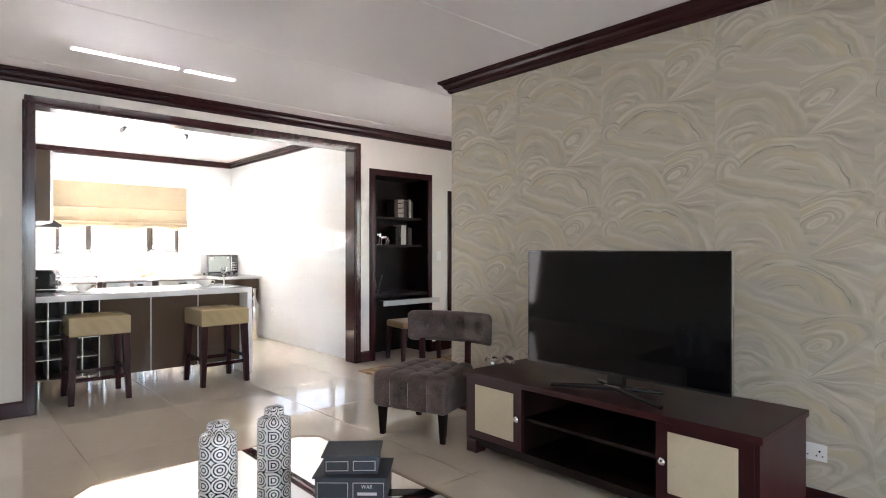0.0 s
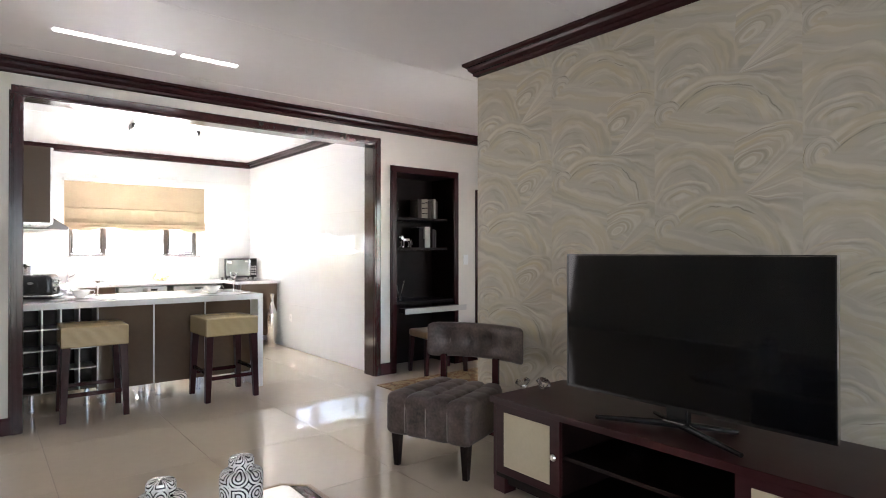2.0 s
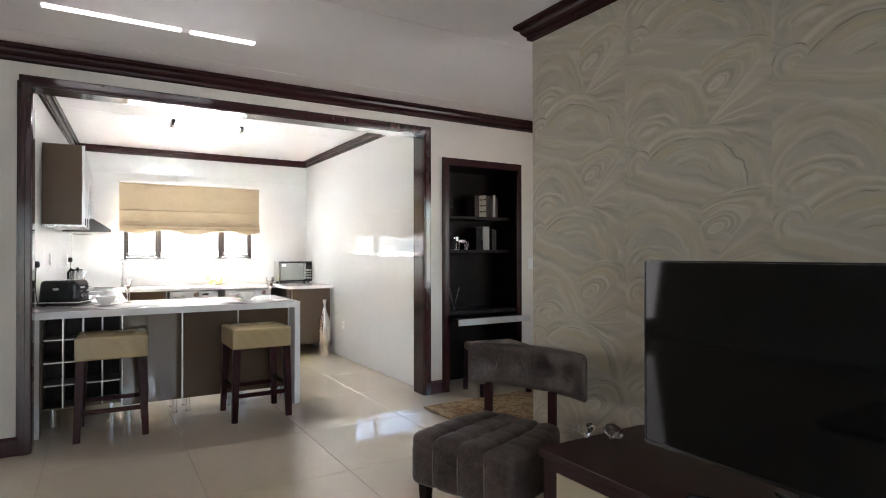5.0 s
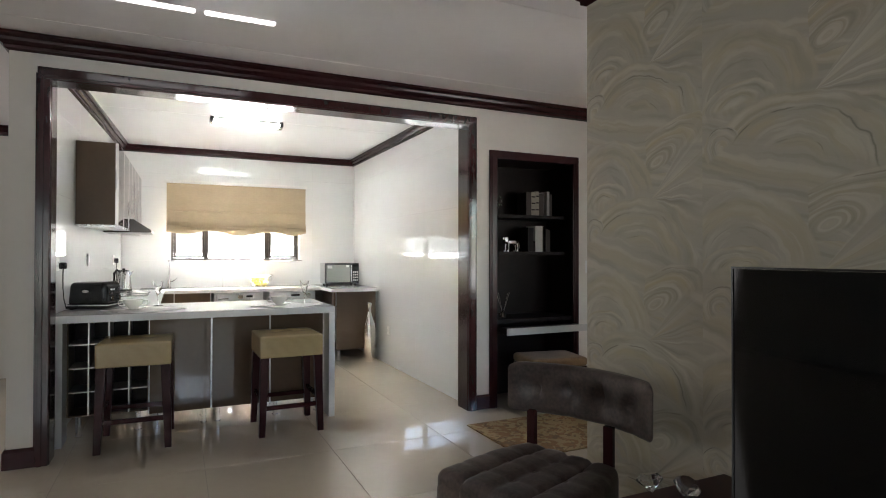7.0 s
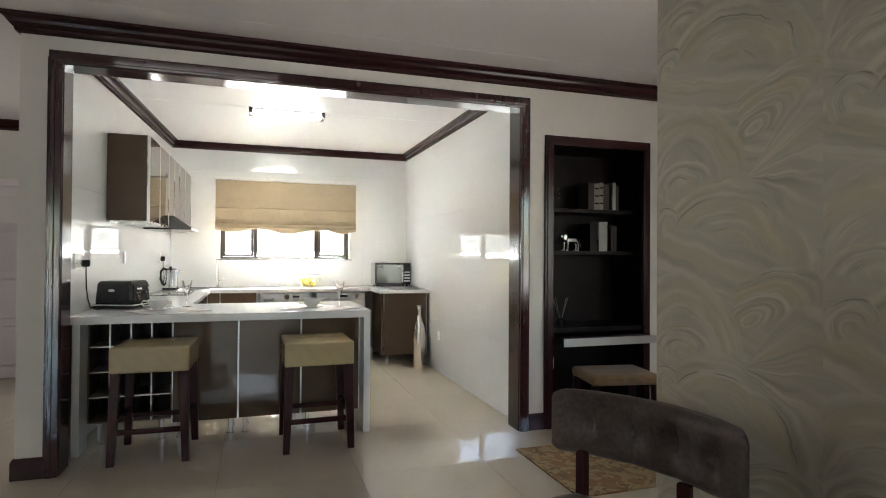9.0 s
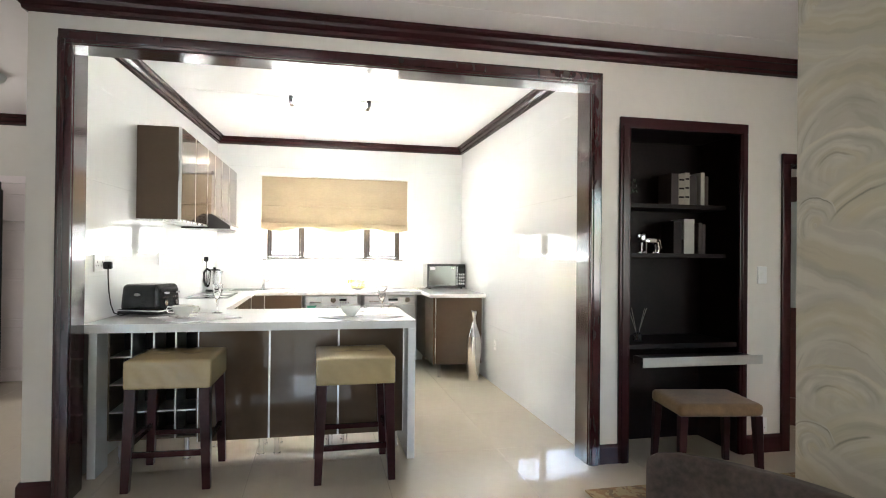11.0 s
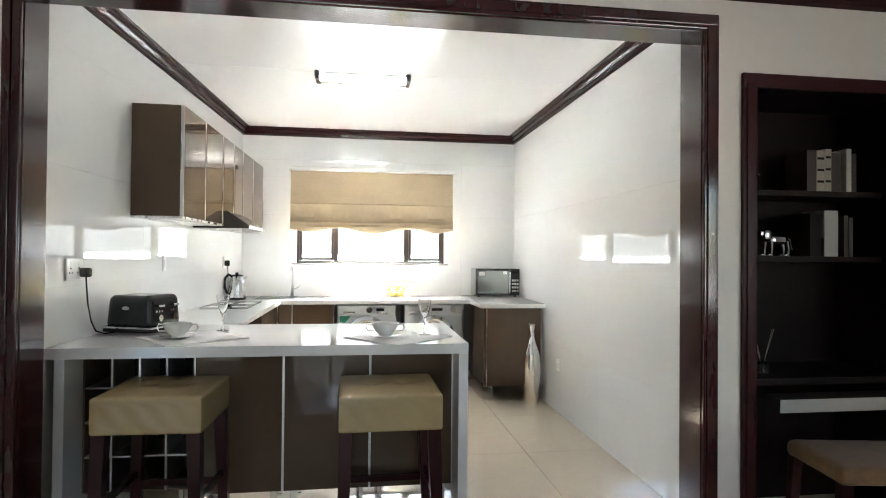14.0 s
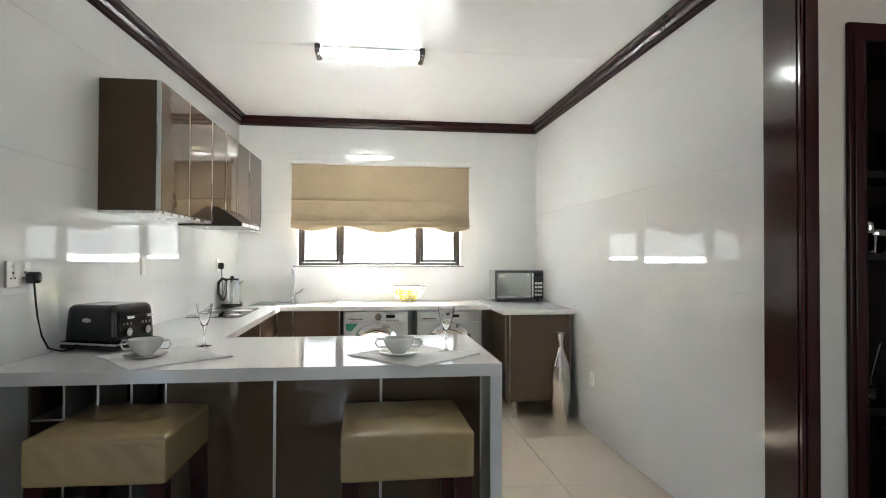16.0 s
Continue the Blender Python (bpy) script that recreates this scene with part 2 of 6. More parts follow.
def wallpaper():
    """Marbled paper in drops 0.735 m wide with a 0.62 m half-drop repeat: banded hills, an eye, a hook, a leaf and a fan."""
    m = bpy.data.materials.new("marbled_wallpaper")
    m.use_nodes = True
    k = Nodes(m)
    bsdf = k.n["Principled BSDF"]
    tc = k.n.new("ShaderNodeTexCoord").outputs["Object"]
    sep = k.n.new("ShaderNodeSeparateXYZ")
    k.l.new(tc, sep.inputs[0])
    W, P = 0.735, 0.62
    PALE, GREY, OCHRE, LINE = (0.633, 0.591, 0.497), (0.327, 0.293, 0.234), (0.523, 0.446, 0.282), (0.136, 0.123, 0.101)
    strip = k.math("DIVIDE", k.math("SUBTRACT", 3.9, sep.outputs[1]), W)
    drop = k.math("MULTIPLY", k.math("PINGPONG", k.math("FLOOR", strip), 1.0), P / 2)
    wob = k.math("MULTIPLY", k.math("SUBTRACT", k.noise(tc, 5.0, 2.0), 0.5), 0.075)
    fine_wob = k.math("MULTIPLY", k.math("SUBTRACT", k.noise(tc, 30.0, 2.0), 0.5), 0.010)
    wsum = k.math("ADD", wob, fine_wob)
    A = k.math("ADD", k.math("MULTIPLY", k.math("FRACT", strip), W), wsum)
    Z = k.math("ADD", k.math("SUBTRACT", sep.outputs[2], drop), k.math("MULTIPLY", wsum, 0.8))

    def step(v, lo, hi):
        q = k.n.new("ShaderNodeMapRange")
        q.interpolation_type = "SMOOTHSTEP"
        q.inputs[1].default_value, q.inputs[2].default_value = lo, hi
        k.l.new(v, q.inputs[0])
        return q.outputs[0]

    def local(ca, cz, tilt):
        """Place within the repeat about a centre, turned by tilt degrees."""
        x = k.math("SUBTRACT", A, ca)
        z = k.math("MULTIPLY", k.math("SUBTRACT", k.math("FRACT", k.math("ADD", k.math("DIVIDE", k.math("SUBTRACT", Z, cz), P), 0.5)), 0.5), P)
        c, n = math.cos(radians(tilt)), math.sin(radians(tilt))
        return (k.math("ADD", k.math("MULTIPLY", x, c), k.math("MULTIPLY", z, n)),
                k.math("SUBTRACT", k.math("MULTIPLY", z, c), k.math("MULTIPLY", x, n)))

    def streaks(col, d, turn, freq, seed, amount):
        """Fine brushed bands that follow a ring distance."""
        q = k.n.new("ShaderNodeCombineXYZ")
        for n, v in enumerate((k.math("MULTIPLY", d, freq), k.math("MULTIPLY", turn, 1.5), k.math("ADD", k.math("MULTIPLY", sep.outputs[2], 0.7), seed))):
            k.l.new(v, q.inputs[n])
        f = k.noise(q.outputs[0], 1.0, 3.0)
        slow = k.noise(q.outputs[0], 0.37, 1.0)
        col = k.mix(k.math("MULTIPLY", step(slow, 0.46, 0.64), 0.45), col, OCHRE)
        col = k.mix(k.math("MULTIPLY", step(f, 0.50, 0.66), amount), col, PALE)
        return k.mix(k.math("MULTIPLY", step(f, 0.47, 0.32), amount), col, GREY)

    def band(d, at, width):
        return k.math("MAXIMUM", k.math("SUBTRACT", 1.0, k.math("DIVIDE", k.math("ABSOLUTE", k.math("SUBTRACT", d, at)), width)), 0.0)

    def hill(under, ca, cz, rx, rz, tilt, tone, freq, seed, amount, bands, left=None, floor_at=None):
        """One banded shape laid over what is under it; bands: (ring, width, colour, strength, upper part alone)."""
        x, z = local(ca, cz, tilt)
        u, v = k.math("DIVIDE", x, rx), k.math("DIVIDE", z, rz)
        d = k.math("SQRT", k.math("ADD", k.math("MULTIPLY", u, u), k.math("MULTIPLY", v, v)))
        col = streaks(tone, d, u, freq, seed, amount)
        for at, width, c, strength, top in bands:
            f = k.math("MULTIPLY", band(d, at, width), strength)
            if top:
                f = k.math("MULTIPLY", f, step(v, 0.05, 0.35))
                f = k.math("MULTIPLY", f, step(k.noise(tc, 9.0, 1.0), 0.44, 0.58))
            else:
                f = k.math("MULTIPLY", f, step(k.noise(tc, 6.0, 2.0), 0.33, 0.60))
            col = k.mix(f, col, c)
        mask = step(d, 1.02, 0.97)
        if left is not None:
            mask = k.math("MULTIPLY", mask, k.math("GREATER_THAN", A, left))
        if floor_at is not None:
            mask = k.math("MULTIPLY", mask, step(v, floor_at - 0.12, floor_at + 0.12))
        return k.mix(mask, under, col)

    # ground: soft slanting drifts
    gx, gz = local(0.37, 1.40, -16)
    c = streaks((0.463, 0.425, 0.347), k.math("MULTIPLY", gz, 3.0), gx, 9.0, 3.0, 0.5)
    # leaf with a pale core and an ochre band, cut straight at one side
    c = hill(c, 0.49, 1.765, 0.30, 0.135, 26, (0.455, 0.408, 0.315), 12.0, 11.0, 0.6,
             [(0.97, 0.09, PALE, 0.4, False), (0.66, 0.13, OCHRE, 0.8, False), (0.48, 0.05, PALE, 0.5, False), (0.30, 0.05, GREY, 0.7, False),
              (0.06, 0.14, (0.663, 0.633, 0.549), 0.3, False), (0.90, 0.022, LINE, 0.5, True)], left=0.425, floor_at=-0.25)
    # fan of straight strokes from the foot of the great hill
    fx, fz = local(0.455, 1.60, 0)
    ang = k.math("ARCTAN2", fz, fx)
    fan = streaks((0.455, 0.412, 0.331), ang, 0.0, 11.0, 17.0, 0.75)
    fan = k.mix(k.math("MULTIPLY", band(ang, -0.20, 0.14), 0.7), fan, (0.281, 0.251, 0.201))
    fan = k.mix(k.math("MULTIPLY", band(ang, -0.36, 0.07), 0.6), fan, PALE)
    fan = k.mix(k.math("MULTIPLY", band(ang, 0.66, 0.09), 0.5), fan, PALE)
    c = k.mix(k.math("MULTIPLY", step(k.math("ABSOLUTE", k.math("SUBTRACT", ang, 0.12)), 0.80, 0.66), step(fx, 0.34, 0.10)), c, fan)
    # great hill, low ochre hill, eye and hook
    c = hill(c, 0.175, 1.60, 0.292, 0.325, 10, (0.455, 0.416, 0.339), 9.0, 23.0, 0.42,
             [(0.95, 0.07, PALE, 0.45, False), (0.74, 0.05, PALE, 0.35, False), (0.55, 0.012, GREY, 0.6, True)], floor_at=0.0)
    c = hill(c, 0.375, 1.33, 0.36, 0.285, -16, (0.463, 0.425, 0.339), 13.0, 31.0, 0.5,
             [(0.94, 0.07, PALE, 0.5, False), (0.86, 0.04, GREY, 0.45, False), (0.68, 0.11, OCHRE, 0.7, False), (0.785, 0.014, LINE, 0.7, True), (0.40, 0.013, LINE, 0.5, True)], floor_at=0.28)
    c = hill(c, 0.150, 1.605, 0.165, 0.10, 8, (0.468, 0.429, 0.347), 8.0, 41.0, 0.45,
             [(0.93, 0.09, PALE, 0.6, False), (0.76, 0.08, GREY, 0.6, False), (0.58, 0.08, PALE, 0.6, False), (0.42, 0.035, LINE, 0.5, True), (0.14, 0.26, (0.663, 0.633, 0.549), 0.9, False)], floor_at=0.14)
    c = hill(c, 0.080, 1.455, 0.088, 0.085, 35, (0.463, 0.425, 0.347), 8.0, 53.0, 0.45,
             [(0.93, 0.035, LINE, 0.8, True), (0.76, 0.09, PALE, 0.45, False), (0.56, 0.06, GREY, 0.6, False), (0.36, 0.08, PALE, 0.5, False)], floor_at=-0.1)
    k.l.new(c, bsdf.inputs["Base Color"])
    bsdf.inputs["Roughness"].default_value = 0.62
    bp = k.n.new("ShaderNodeBump")
    bp.inputs["Strength"].default_value, bp.inputs["Distance"].default_value = 0.12, 0.003
    k.l.new(k.noise(tc, 160.0, 2.0), bp.inputs["Height"])
    k.l.new(bp.outputs[0], bsdf.inputs["Normal"])
    return m


M_PAPERW = wallpaper()


def jar_glaze():
    """Black line pattern of nested squares and rings on white glaze, round a jar."""
    m = bpy.data.materials.new("patterned_jar_glaze")
    m.use_nodes = True
    k = Nodes(m)
    b = k.n["Principled BSDF"]
    tc = k.n.new("ShaderNodeTexCoord").outputs["Object"]
    sep = k.n.new("ShaderNodeSeparateXYZ")
    k.l.new(tc, sep.inputs[0])
    ang = k.math("ARCTAN2", sep.outputs[1], sep.outputs[0])
    u = k.math("MULTIPLY", ang, 7 / (2 * math.pi))
    v = k.math("DIVIDE", sep.outputs[2], 0.056)
    fu = k.math("SUBTRACT", k.math("FRACT", u), 0.5)
    fv = k.math("SUBTRACT", k.math("FRACT", v), 0.5)
    sq = k.math("MAXIMUM", k.math("ABSOLUTE", fu), k.math("ABSOLUTE", fv))
    rd = k.math("SQRT", k.math("ADD", k.math("MULTIPLY", fu, fu), k.math("MULTIPLY", fv, fv)))
    pick = k.math("GREATER_THAN", k.math("MODULO", k.math("ADD", k.math("FLOOR", u), k.math("FLOOR", v)), 2.0), 0.5)
    dd = k.math("ADD", k.math("MULTIPLY", sq, pick), k.math("MULTIPLY", rd, k.math("SUBTRACT", 1.0, pick)))
    line = k.math("GREATER_THAN", k.math("FRACT", k.math("MULTIPLY", dd, 5.2)), 0.60)
    k.l.new(k.mix(line, (0.80, 0.80, 0.78), (0.018, 0.019, 0.024)), b.inputs["Base Color"])
    b.inputs["Roughness"].default_value = 0.15
    return m


M_JAR = jar_glaze()


def rug_mat():
    m = bpy.data.materials.new("patterned_rug")
    m.use_nodes = True
    k = Nodes(m)
    b = k.n["Principled BSDF"]
    tc = k.n.new("ShaderNodeTexCoord").outputs["Object"]
    n1 = k.noise(tc, 9.0, 3.0, 1.5)
    c = k.mix(k.math("GREATER_THAN", n1, 0.52), (0.33, 0.245, 0.13), (0.25, 0.14, 0.065))
    c = k.mix(k.math("GREATER_THAN", k.noise(tc, 17.0, 2.0, 1.0), 0.60), c, (0.17, 0.11, 0.06))
    k.l.new(c, b.inputs["Base Color"])
    b.inputs["Roughness"].default_value = 0.95
    bp = k.n.new("ShaderNodeBump")
    bp.inputs["Strength"].default_value, bp.inputs["Distance"].default_value = 0.4, 0.004
    k.l.new(k.noise(tc, 400.0, 2.0), bp.inputs["Height"])
    k.l.new(bp.outputs[0], b.inputs["Normal"])
    return m


M_RUG = rug_mat()


# ---- mesh tools ----
def box(bm, x0, x1, y0, y1, z0, z1, b=0.0, seg=2):
    m = Matrix.LocRotScale(((x0 + x1) / 2, (y0 + y1) / 2, (z0 + z1) / 2), None, (abs(x1 - x0), abs(y1 - y0), abs(z1 - z0)))
    vs = bmesh.ops.create_cube(bm, size=1, matrix=m)["verts"]
    if b:
        es = list({e for v in vs for e in v.link_edges})
        bmesh.ops.bevel(bm, geom=es, offset=b, segments=seg, profile=0.6, affect="EDGES", clamp_overlap=True)
    return bm


def cyl(bm, p, r, h, seg=20, r2=None, axis="z"):
    """A cylinder or cone whose base circle is at p, along an axis."""
    turn = {"z": Euler((0, 0, 0)), "x": Euler((0, radians(90), 0)), "y": Euler((radians(-90), 0, 0))}[axis].to_matrix().to_4x4()
    m = Matrix.Translation(p) @ turn @ Matrix.Translation((0, 0, h / 2))
    bmesh.ops.create_cone(bm, cap_ends=True, segments=seg, radius1=r, radius2=r if r2 is None else r2, depth=h, matrix=m)
    return bm


def lathe(bm, prof, seg=28, c=(0, 0, 0), axis="z"):
    rings = []
    for r, h in prof:
        ring = []
        for i in range(seg):
            a = 2 * math.pi * i / seg
            p = (r * math.cos(a), r * math.sin(a), h) if axis == "z" else (r * math.cos(a), h, r * math.sin(a))
            ring.append(bm.verts.new(Vector(c) + Vector(p)))
        rings.append(ring)
    for a, b in zip(rings, rings[1:]):
        for i in range(seg):
            j = (i + 1) % seg
            bm.faces.new((a[i], a[j], b[j], b[i]))
    bm.faces.new(list(reversed(rings[0])))
    bm.faces.new(rings[-1])
    bmesh.ops.recalc_face_normals(bm, faces=bm.faces[:])
    return bm


def tube(bm, pts, r, seg=8, closed=False):
    pts = [Vector(p) for p in pts]
    rings = []
    n = len(pts)
    for i, p in enumerate(pts):
        a = pts[(i - 1) % n] if closed or i > 0 else p
        b = pts[(i + 1) % n] if closed or i < n - 1 else p
        d = (b - a).normalized()
        up = Vector((0, 0, 1)) if abs(d.z) < 0.95 else Vector((1, 0, 0))
        s = d.cross(up).normalized()
        t = s.cross(d)
        rr = r[i] if isinstance(r, (list, tuple)) else r
        rings.append([bm.verts.new(p + rr * (math.cos(2 * math.pi * j / seg) * s + math.sin(2 * math.pi * j / seg) * t)) for j in range(seg)])
    pairs = list(zip(rings, rings[1:])) + ([(rings[-1], rings[0])] if closed else [])
    for a, b in pairs:
        for j in range(seg):
            q = (j + 1) % seg
            bm.faces.new((a[j], a[q], b[q], b[j]))
    if not closed:
        bm.faces.new(list(reversed(rings[0])))
        bm.faces.new(rings[-1])
    bmesh.ops.recalc_face_normals(bm, faces=bm.faces[:])
    return bm


def prism(bm, poly, h0, h1, axis="z"):
    """A polygon of (a, b) drawn along an axis: z (x, y), y (x, z) or x (y, z)."""
    def at(a, b, h):
        return {"z": (a, b, h), "y": (a, h, b), "x": (h, a, b)}[axis]
    lo = [bm.verts.new(at(a, b, h0)) for a, b in poly]
    hi = [bm.verts.new(at(a, b, h1)) for a, b in poly]
    n = len(poly)
    fs = [bm.faces.new(lo), bm.faces.new(hi)]
    fs += [bm.faces.new((lo[i], lo[(i + 1) % n], hi[(i + 1) % n], hi[i])) for i in range(n)]
    bmesh.ops.recalc_face_normals(bm, faces=bm.faces[:])
    return bm


def rbox(bm, c, s, r, cuts=8, fn=None):
    """A soft, rounded block of size s about c; fn(p, n) may move its points in its own space."""
    tmp = bmesh.new()
    bmesh.ops.create_cube(tmp, size=2)
    bmesh.ops.subdivide_edges(tmp, edges=tmp.edges[:], cuts=cuts, use_grid_fill=True)
    h = Vector(s) / 2
    for v in tmp.verts:
        p = Vector((v.co.x * h.x, v.co.y * h.y, v.co.z * h.z))
        # draw the outer rows of points towards the corners, where the rounding is
        q = Vector([max(-(h[i] - r), min(h[i] - r, p[i])) for i in range(3)])
        d = p - q
        n = d.normalized() if d.length > 1e-6 else Vector((0, 0, 1))
        p2 = q + n * r if d.length > 1e-6 else p
        if fn:
            p2 = fn(p2, n)
        v.co = p2 + Vector(c)
    me = bpy.data.meshes.new("tmp")
    tmp.to_mesh(me)
    tmp.free()
    bm.from_mesh(me)
    bpy.data.meshes.remove(me)
    return bm


def root_of(ob):
    while ob.parent:
        ob = ob.parent
    return ob


def part(name, bm, material, parent, label="", smooth=False):
    """One mesh object under a thing or a part; the bmesh is in world space while the thing stands unturned."""
    me = bpy.data.meshes.new(name)
    if parent is not None:
        bmesh.ops.translate(bm, verts=bm.verts[:], vec=-root_of(parent).location)
    bm.to_mesh(me)
    bm.free()
    me.materials.append(material)
    if smooth:
        me.shade_smooth()
        me.set_sharp_from_angle(angle=radians(38))
    ob = new(name, me)
    ob.parent = parent
    return tagged(ob, label)


def thing(name, label, category, loc=(0, 0, 0), group=""):
    ob = new(name)
    ob.empty_display_size = 0.1
    ob.location = loc
    return tagged(ob, label, category, group)


def struct(name, bm, material, label, category, smooth=False):
    ob = part(name, bm, material, None, "", smooth)
    return tagged(ob, label, category, kind="structure")


def B(*a, **k):
    return box(bmesh.new(), *a, **k)


def text(name, body, size, m, material, parent, extrude=0.0006):
    """Raised lettering as a mesh, at the pose m in the thing's own space."""
    cu = bpy.data.curves.new(name, "FONT")
    cu.body, cu.size, cu.extrude, cu.align_x = body, size, extrude, "CENTER"
    tmp = new("tmp_text", cu)
    dg = bpy.context.evaluated_depsgraph_get()
    me = bpy.data.meshes.new_from_object(tmp.evaluated_get(dg))
    bpy.data.objects.remove(tmp)
    me.materials.clear()
    me.materials.append(material)
    ob = new(name, me)
    ob.parent = parent
    ob.matrix_basis = m
    return ob


# ---- structure ----
YW, YK = 5.94, 6.11            # opening wall, living and kitchen faces
YB = 9.75                      # kitchen back wall
XL0, XL1, XR = 0.957, 1.155, 4.16  # kitchen left wall (near, far) and right wall
XP, YP = 3.70, 3.88            # papered wall and its free end
ZC, ZK = 2.748, 2.742           # ceilings
OX0, OX1, OZ = 1.045, 4.075, 2.48  # clear opening

bm = bmesh.new()
for a in ((0.815, XL0, 0, ZC + 0.1), (4.12, 4.33, 0, ZC + 0.1), (XL0, 4.12, 2.52, ZC + 0.1), (4.33, 5.22, 2.24, ZC + 0.1),
          (5.22, 5.60, 0, ZC + 0.1), (5.60, 6.45, 2.045, ZC + 0.1), (6.45, 7.2, 0, ZC + 0.1)):
    box(bm, a[0], a[1], YW, YK, a[2], a[3])
struct("wall_kitchen_opening", bm, M_WALL, "cream painted wall round the wide kitchen opening", "wall")
struct("wall_kitchen_side", prism(bmesh.new(), [(0.815, YK), (XL0 - 0.008, YK), (XL1 - 0.008, YB + 0.008), (0.815, YB + 0.2)], 0, ZC + 0.1), M_WGROUT, "kitchen side wall behind its glossy white tiles", "wall")
wall_r = struct("wall_kitchen_east", B(XR + 0.008, 4.33, YK, YB + 0.2, 0, ZC + 0.1), M_WGROUT, "kitchen wall behind its glossy white tiles", "wall")
WX0, WX1, WZ0, WZ1 = 1.72, 3.365, 1.275, 2.22
bm = bmesh.new()
for a in ((XL1 - 0.01, WX0, 0, ZC + 0.1), (WX1, XR + 0.01, 0, ZC + 0.1), (WX0, WX1, 0, WZ0), (WX0, WX1, WZ1, ZC + 0.1)):
    box(bm, a[0], a[1], YB + 0.008, YB + 0.2, a[2], a[3])
wall_b = struct("wall_kitchen_back", bm, M_WGROUT, "kitchen back wall with a wide window", "wall")
wall_p = struct("wall_papered", B(XP, XP + 0.22, -3.6, YP, 0, ZC + 0.1), M_PAPERW, "wall covered in marbled cream wallpaper", "wall")
struct("wall_living_west", B(-2.8, -2.6, -3.6, 9.6, 0, ZC + 0.1), M_WALL, "cream painted living room wall", "wall")
bm = bmesh.new()
for a in ((-2.8, -2.4, 0, ZC + 0.1), (3.15, 3.92, 0, ZC + 0.1), (-2.4, 3.15, 2.3, ZC + 0.1)):
    box(bm, a[0], a[1], -3.8, -3.6, a[2], a[3])
struct("wall_terrace", bm, M_WALL, "cream painted wall with the terrace door opening", "wall")
# unseen wall, its opening invented to hold the hall's fill lamp
bm = bmesh.new()
for a in ((3.92, 4.7, 0, ZC + 0.1), (6.3, 7.2, 0, ZC + 0.1), (4.7, 6.3, 0, 0.85), (4.7, 6.3, 2.15, ZC + 0.1)):
    box(bm, a[0], a[1], 2.6, 2.8, a[2], a[3])
struct("wall_hall_south", bm, M_WALL, "unseen cream hall wall with an opening for the added fill lamp", "wall")
struct("wall_hall_east", B(7.2, 7.4, 2.6, 9.6, 0, ZC + 0.1), M_WALL, "plain cream hall wall", "wall")
struct("wall_bedroom_north", B(4.33, 7.4, 9.4, 9.6, 0, ZC + 0.1), M_WALL, "plain pale wall beyond the open door", "wall")
struct("wall_entrance_north", B(-2.8, 0.815, 9.2, 9.4, 0, ZC + 0.1), M_WALL, "cream wall of the entrance passage", "wall")

bm = bmesh.new()
box(bm, -2.8, 7.4, -3.8, 6.0, ZC, ZC + 0.1)
box(bm, -2.8, 0.9, 6.0, 9.6, ZC, ZC + 0.1)
box(bm, 4.25, 7.4, 6.0, 9.6, ZC, ZC + 0.1)
for y in (-1.26, 0.11, 1.48, 2.85, 4.23, 5.60):
    box(bm, -2.6, 7.2, y - 0.012, y + 0.012, ZC - 0.003, ZC + 0.01, 0.001)
struct("ceiling", bm, M_CEIL, "off-white board ceiling with narrow joint strips", "ceiling")
bm = bmesh.new()
box(bm, XL0 - 0.1, 4.25, 6.0, YB + 0.1, ZK, ZK + 0.03)
box(bm, XL0, XR, 7.69, 7.71, ZK - 0.002, ZK + 0.01)
struct("ceiling_kitchen", bm, M_KCEIL, "glossy white kitchen ceiling", "ceiling")
floor = struct("floor", B(-2.8, 7.4, -3.8, 9.9, -0.12, -0.0035), M_GROUT, "floor of large polished cream porcelain tiles", "floor")
# unseen ground, made pale so sunlight bounces up through the kitchen window
struct("ground", B(-60, 60, -60, 70, -0.3, -0.125), M_BOUNCE, "unseen ground outside, kept pale to bounce sunlight indoors", "ground")

# cornices and skirting
CORN = [(0, 0), (0.085, 0), (0.085, -0.018), (0.070, -0.030), (0.058, -0.034), (0.052, -0.052), (0.036, -0.070), (0.026, -0.074), (0.024, -0.094), (0, -0.104)]


def moulding(name, prof, p0, p1, side, z, material, label, miter=(0, 0)):
    """A moulding from p0 to p1 whose profile steps out to one side of that line."""
    a, b = Vector((*p0, 0)), Vector((*p1, 0))
    d = (b - a).normalized()
    o = Vector((-d.y, d.x, 0)) * side
    bm = bmesh.new()
    ends = []
    for e, base, s in ((0, a, -1), (1, b, 1)):
        ends.append([bm.verts.new(base + o * x + d * (s * miter[e] * x) + Vector((0, 0, z + h))) for x, h in prof])
    n = len(prof)
    bm.faces.new(ends[0])
    bm.faces.new(ends[1])
    for i in range(n):
        j = (i + 1) % n
        bm.faces.new((ends[0][i], ends[0][j], ends[1][j], ends[1][i]))
    bmesh.ops.recalc_face_normals(bm, faces=bm.faces[:])
    return struct(name, bm, material, label, "trim")


CL = "dark mahogany stepped cornice under the ceiling"
moulding("cornice_opening_wall", CORN, (0.815, YW), (7.2, YW), -1, ZC, M_WOOD, CL, (1, 0))
moulding("cornice_wall_end", CORN, (0.815, YW), (0.815, 9.2), 1, ZC, M_WOOD, CL, (1, 0))
moulding("cornice_papered_wall", CORN, (XP, -3.6), (XP, YP), 1, ZC, M_WOOD, CL, (0, 1))
moulding("cornice_papered_end", CORN, (XP, YP), (XP + 0.22, YP), 1, ZC, M_WOOD, CL, (1, 1))
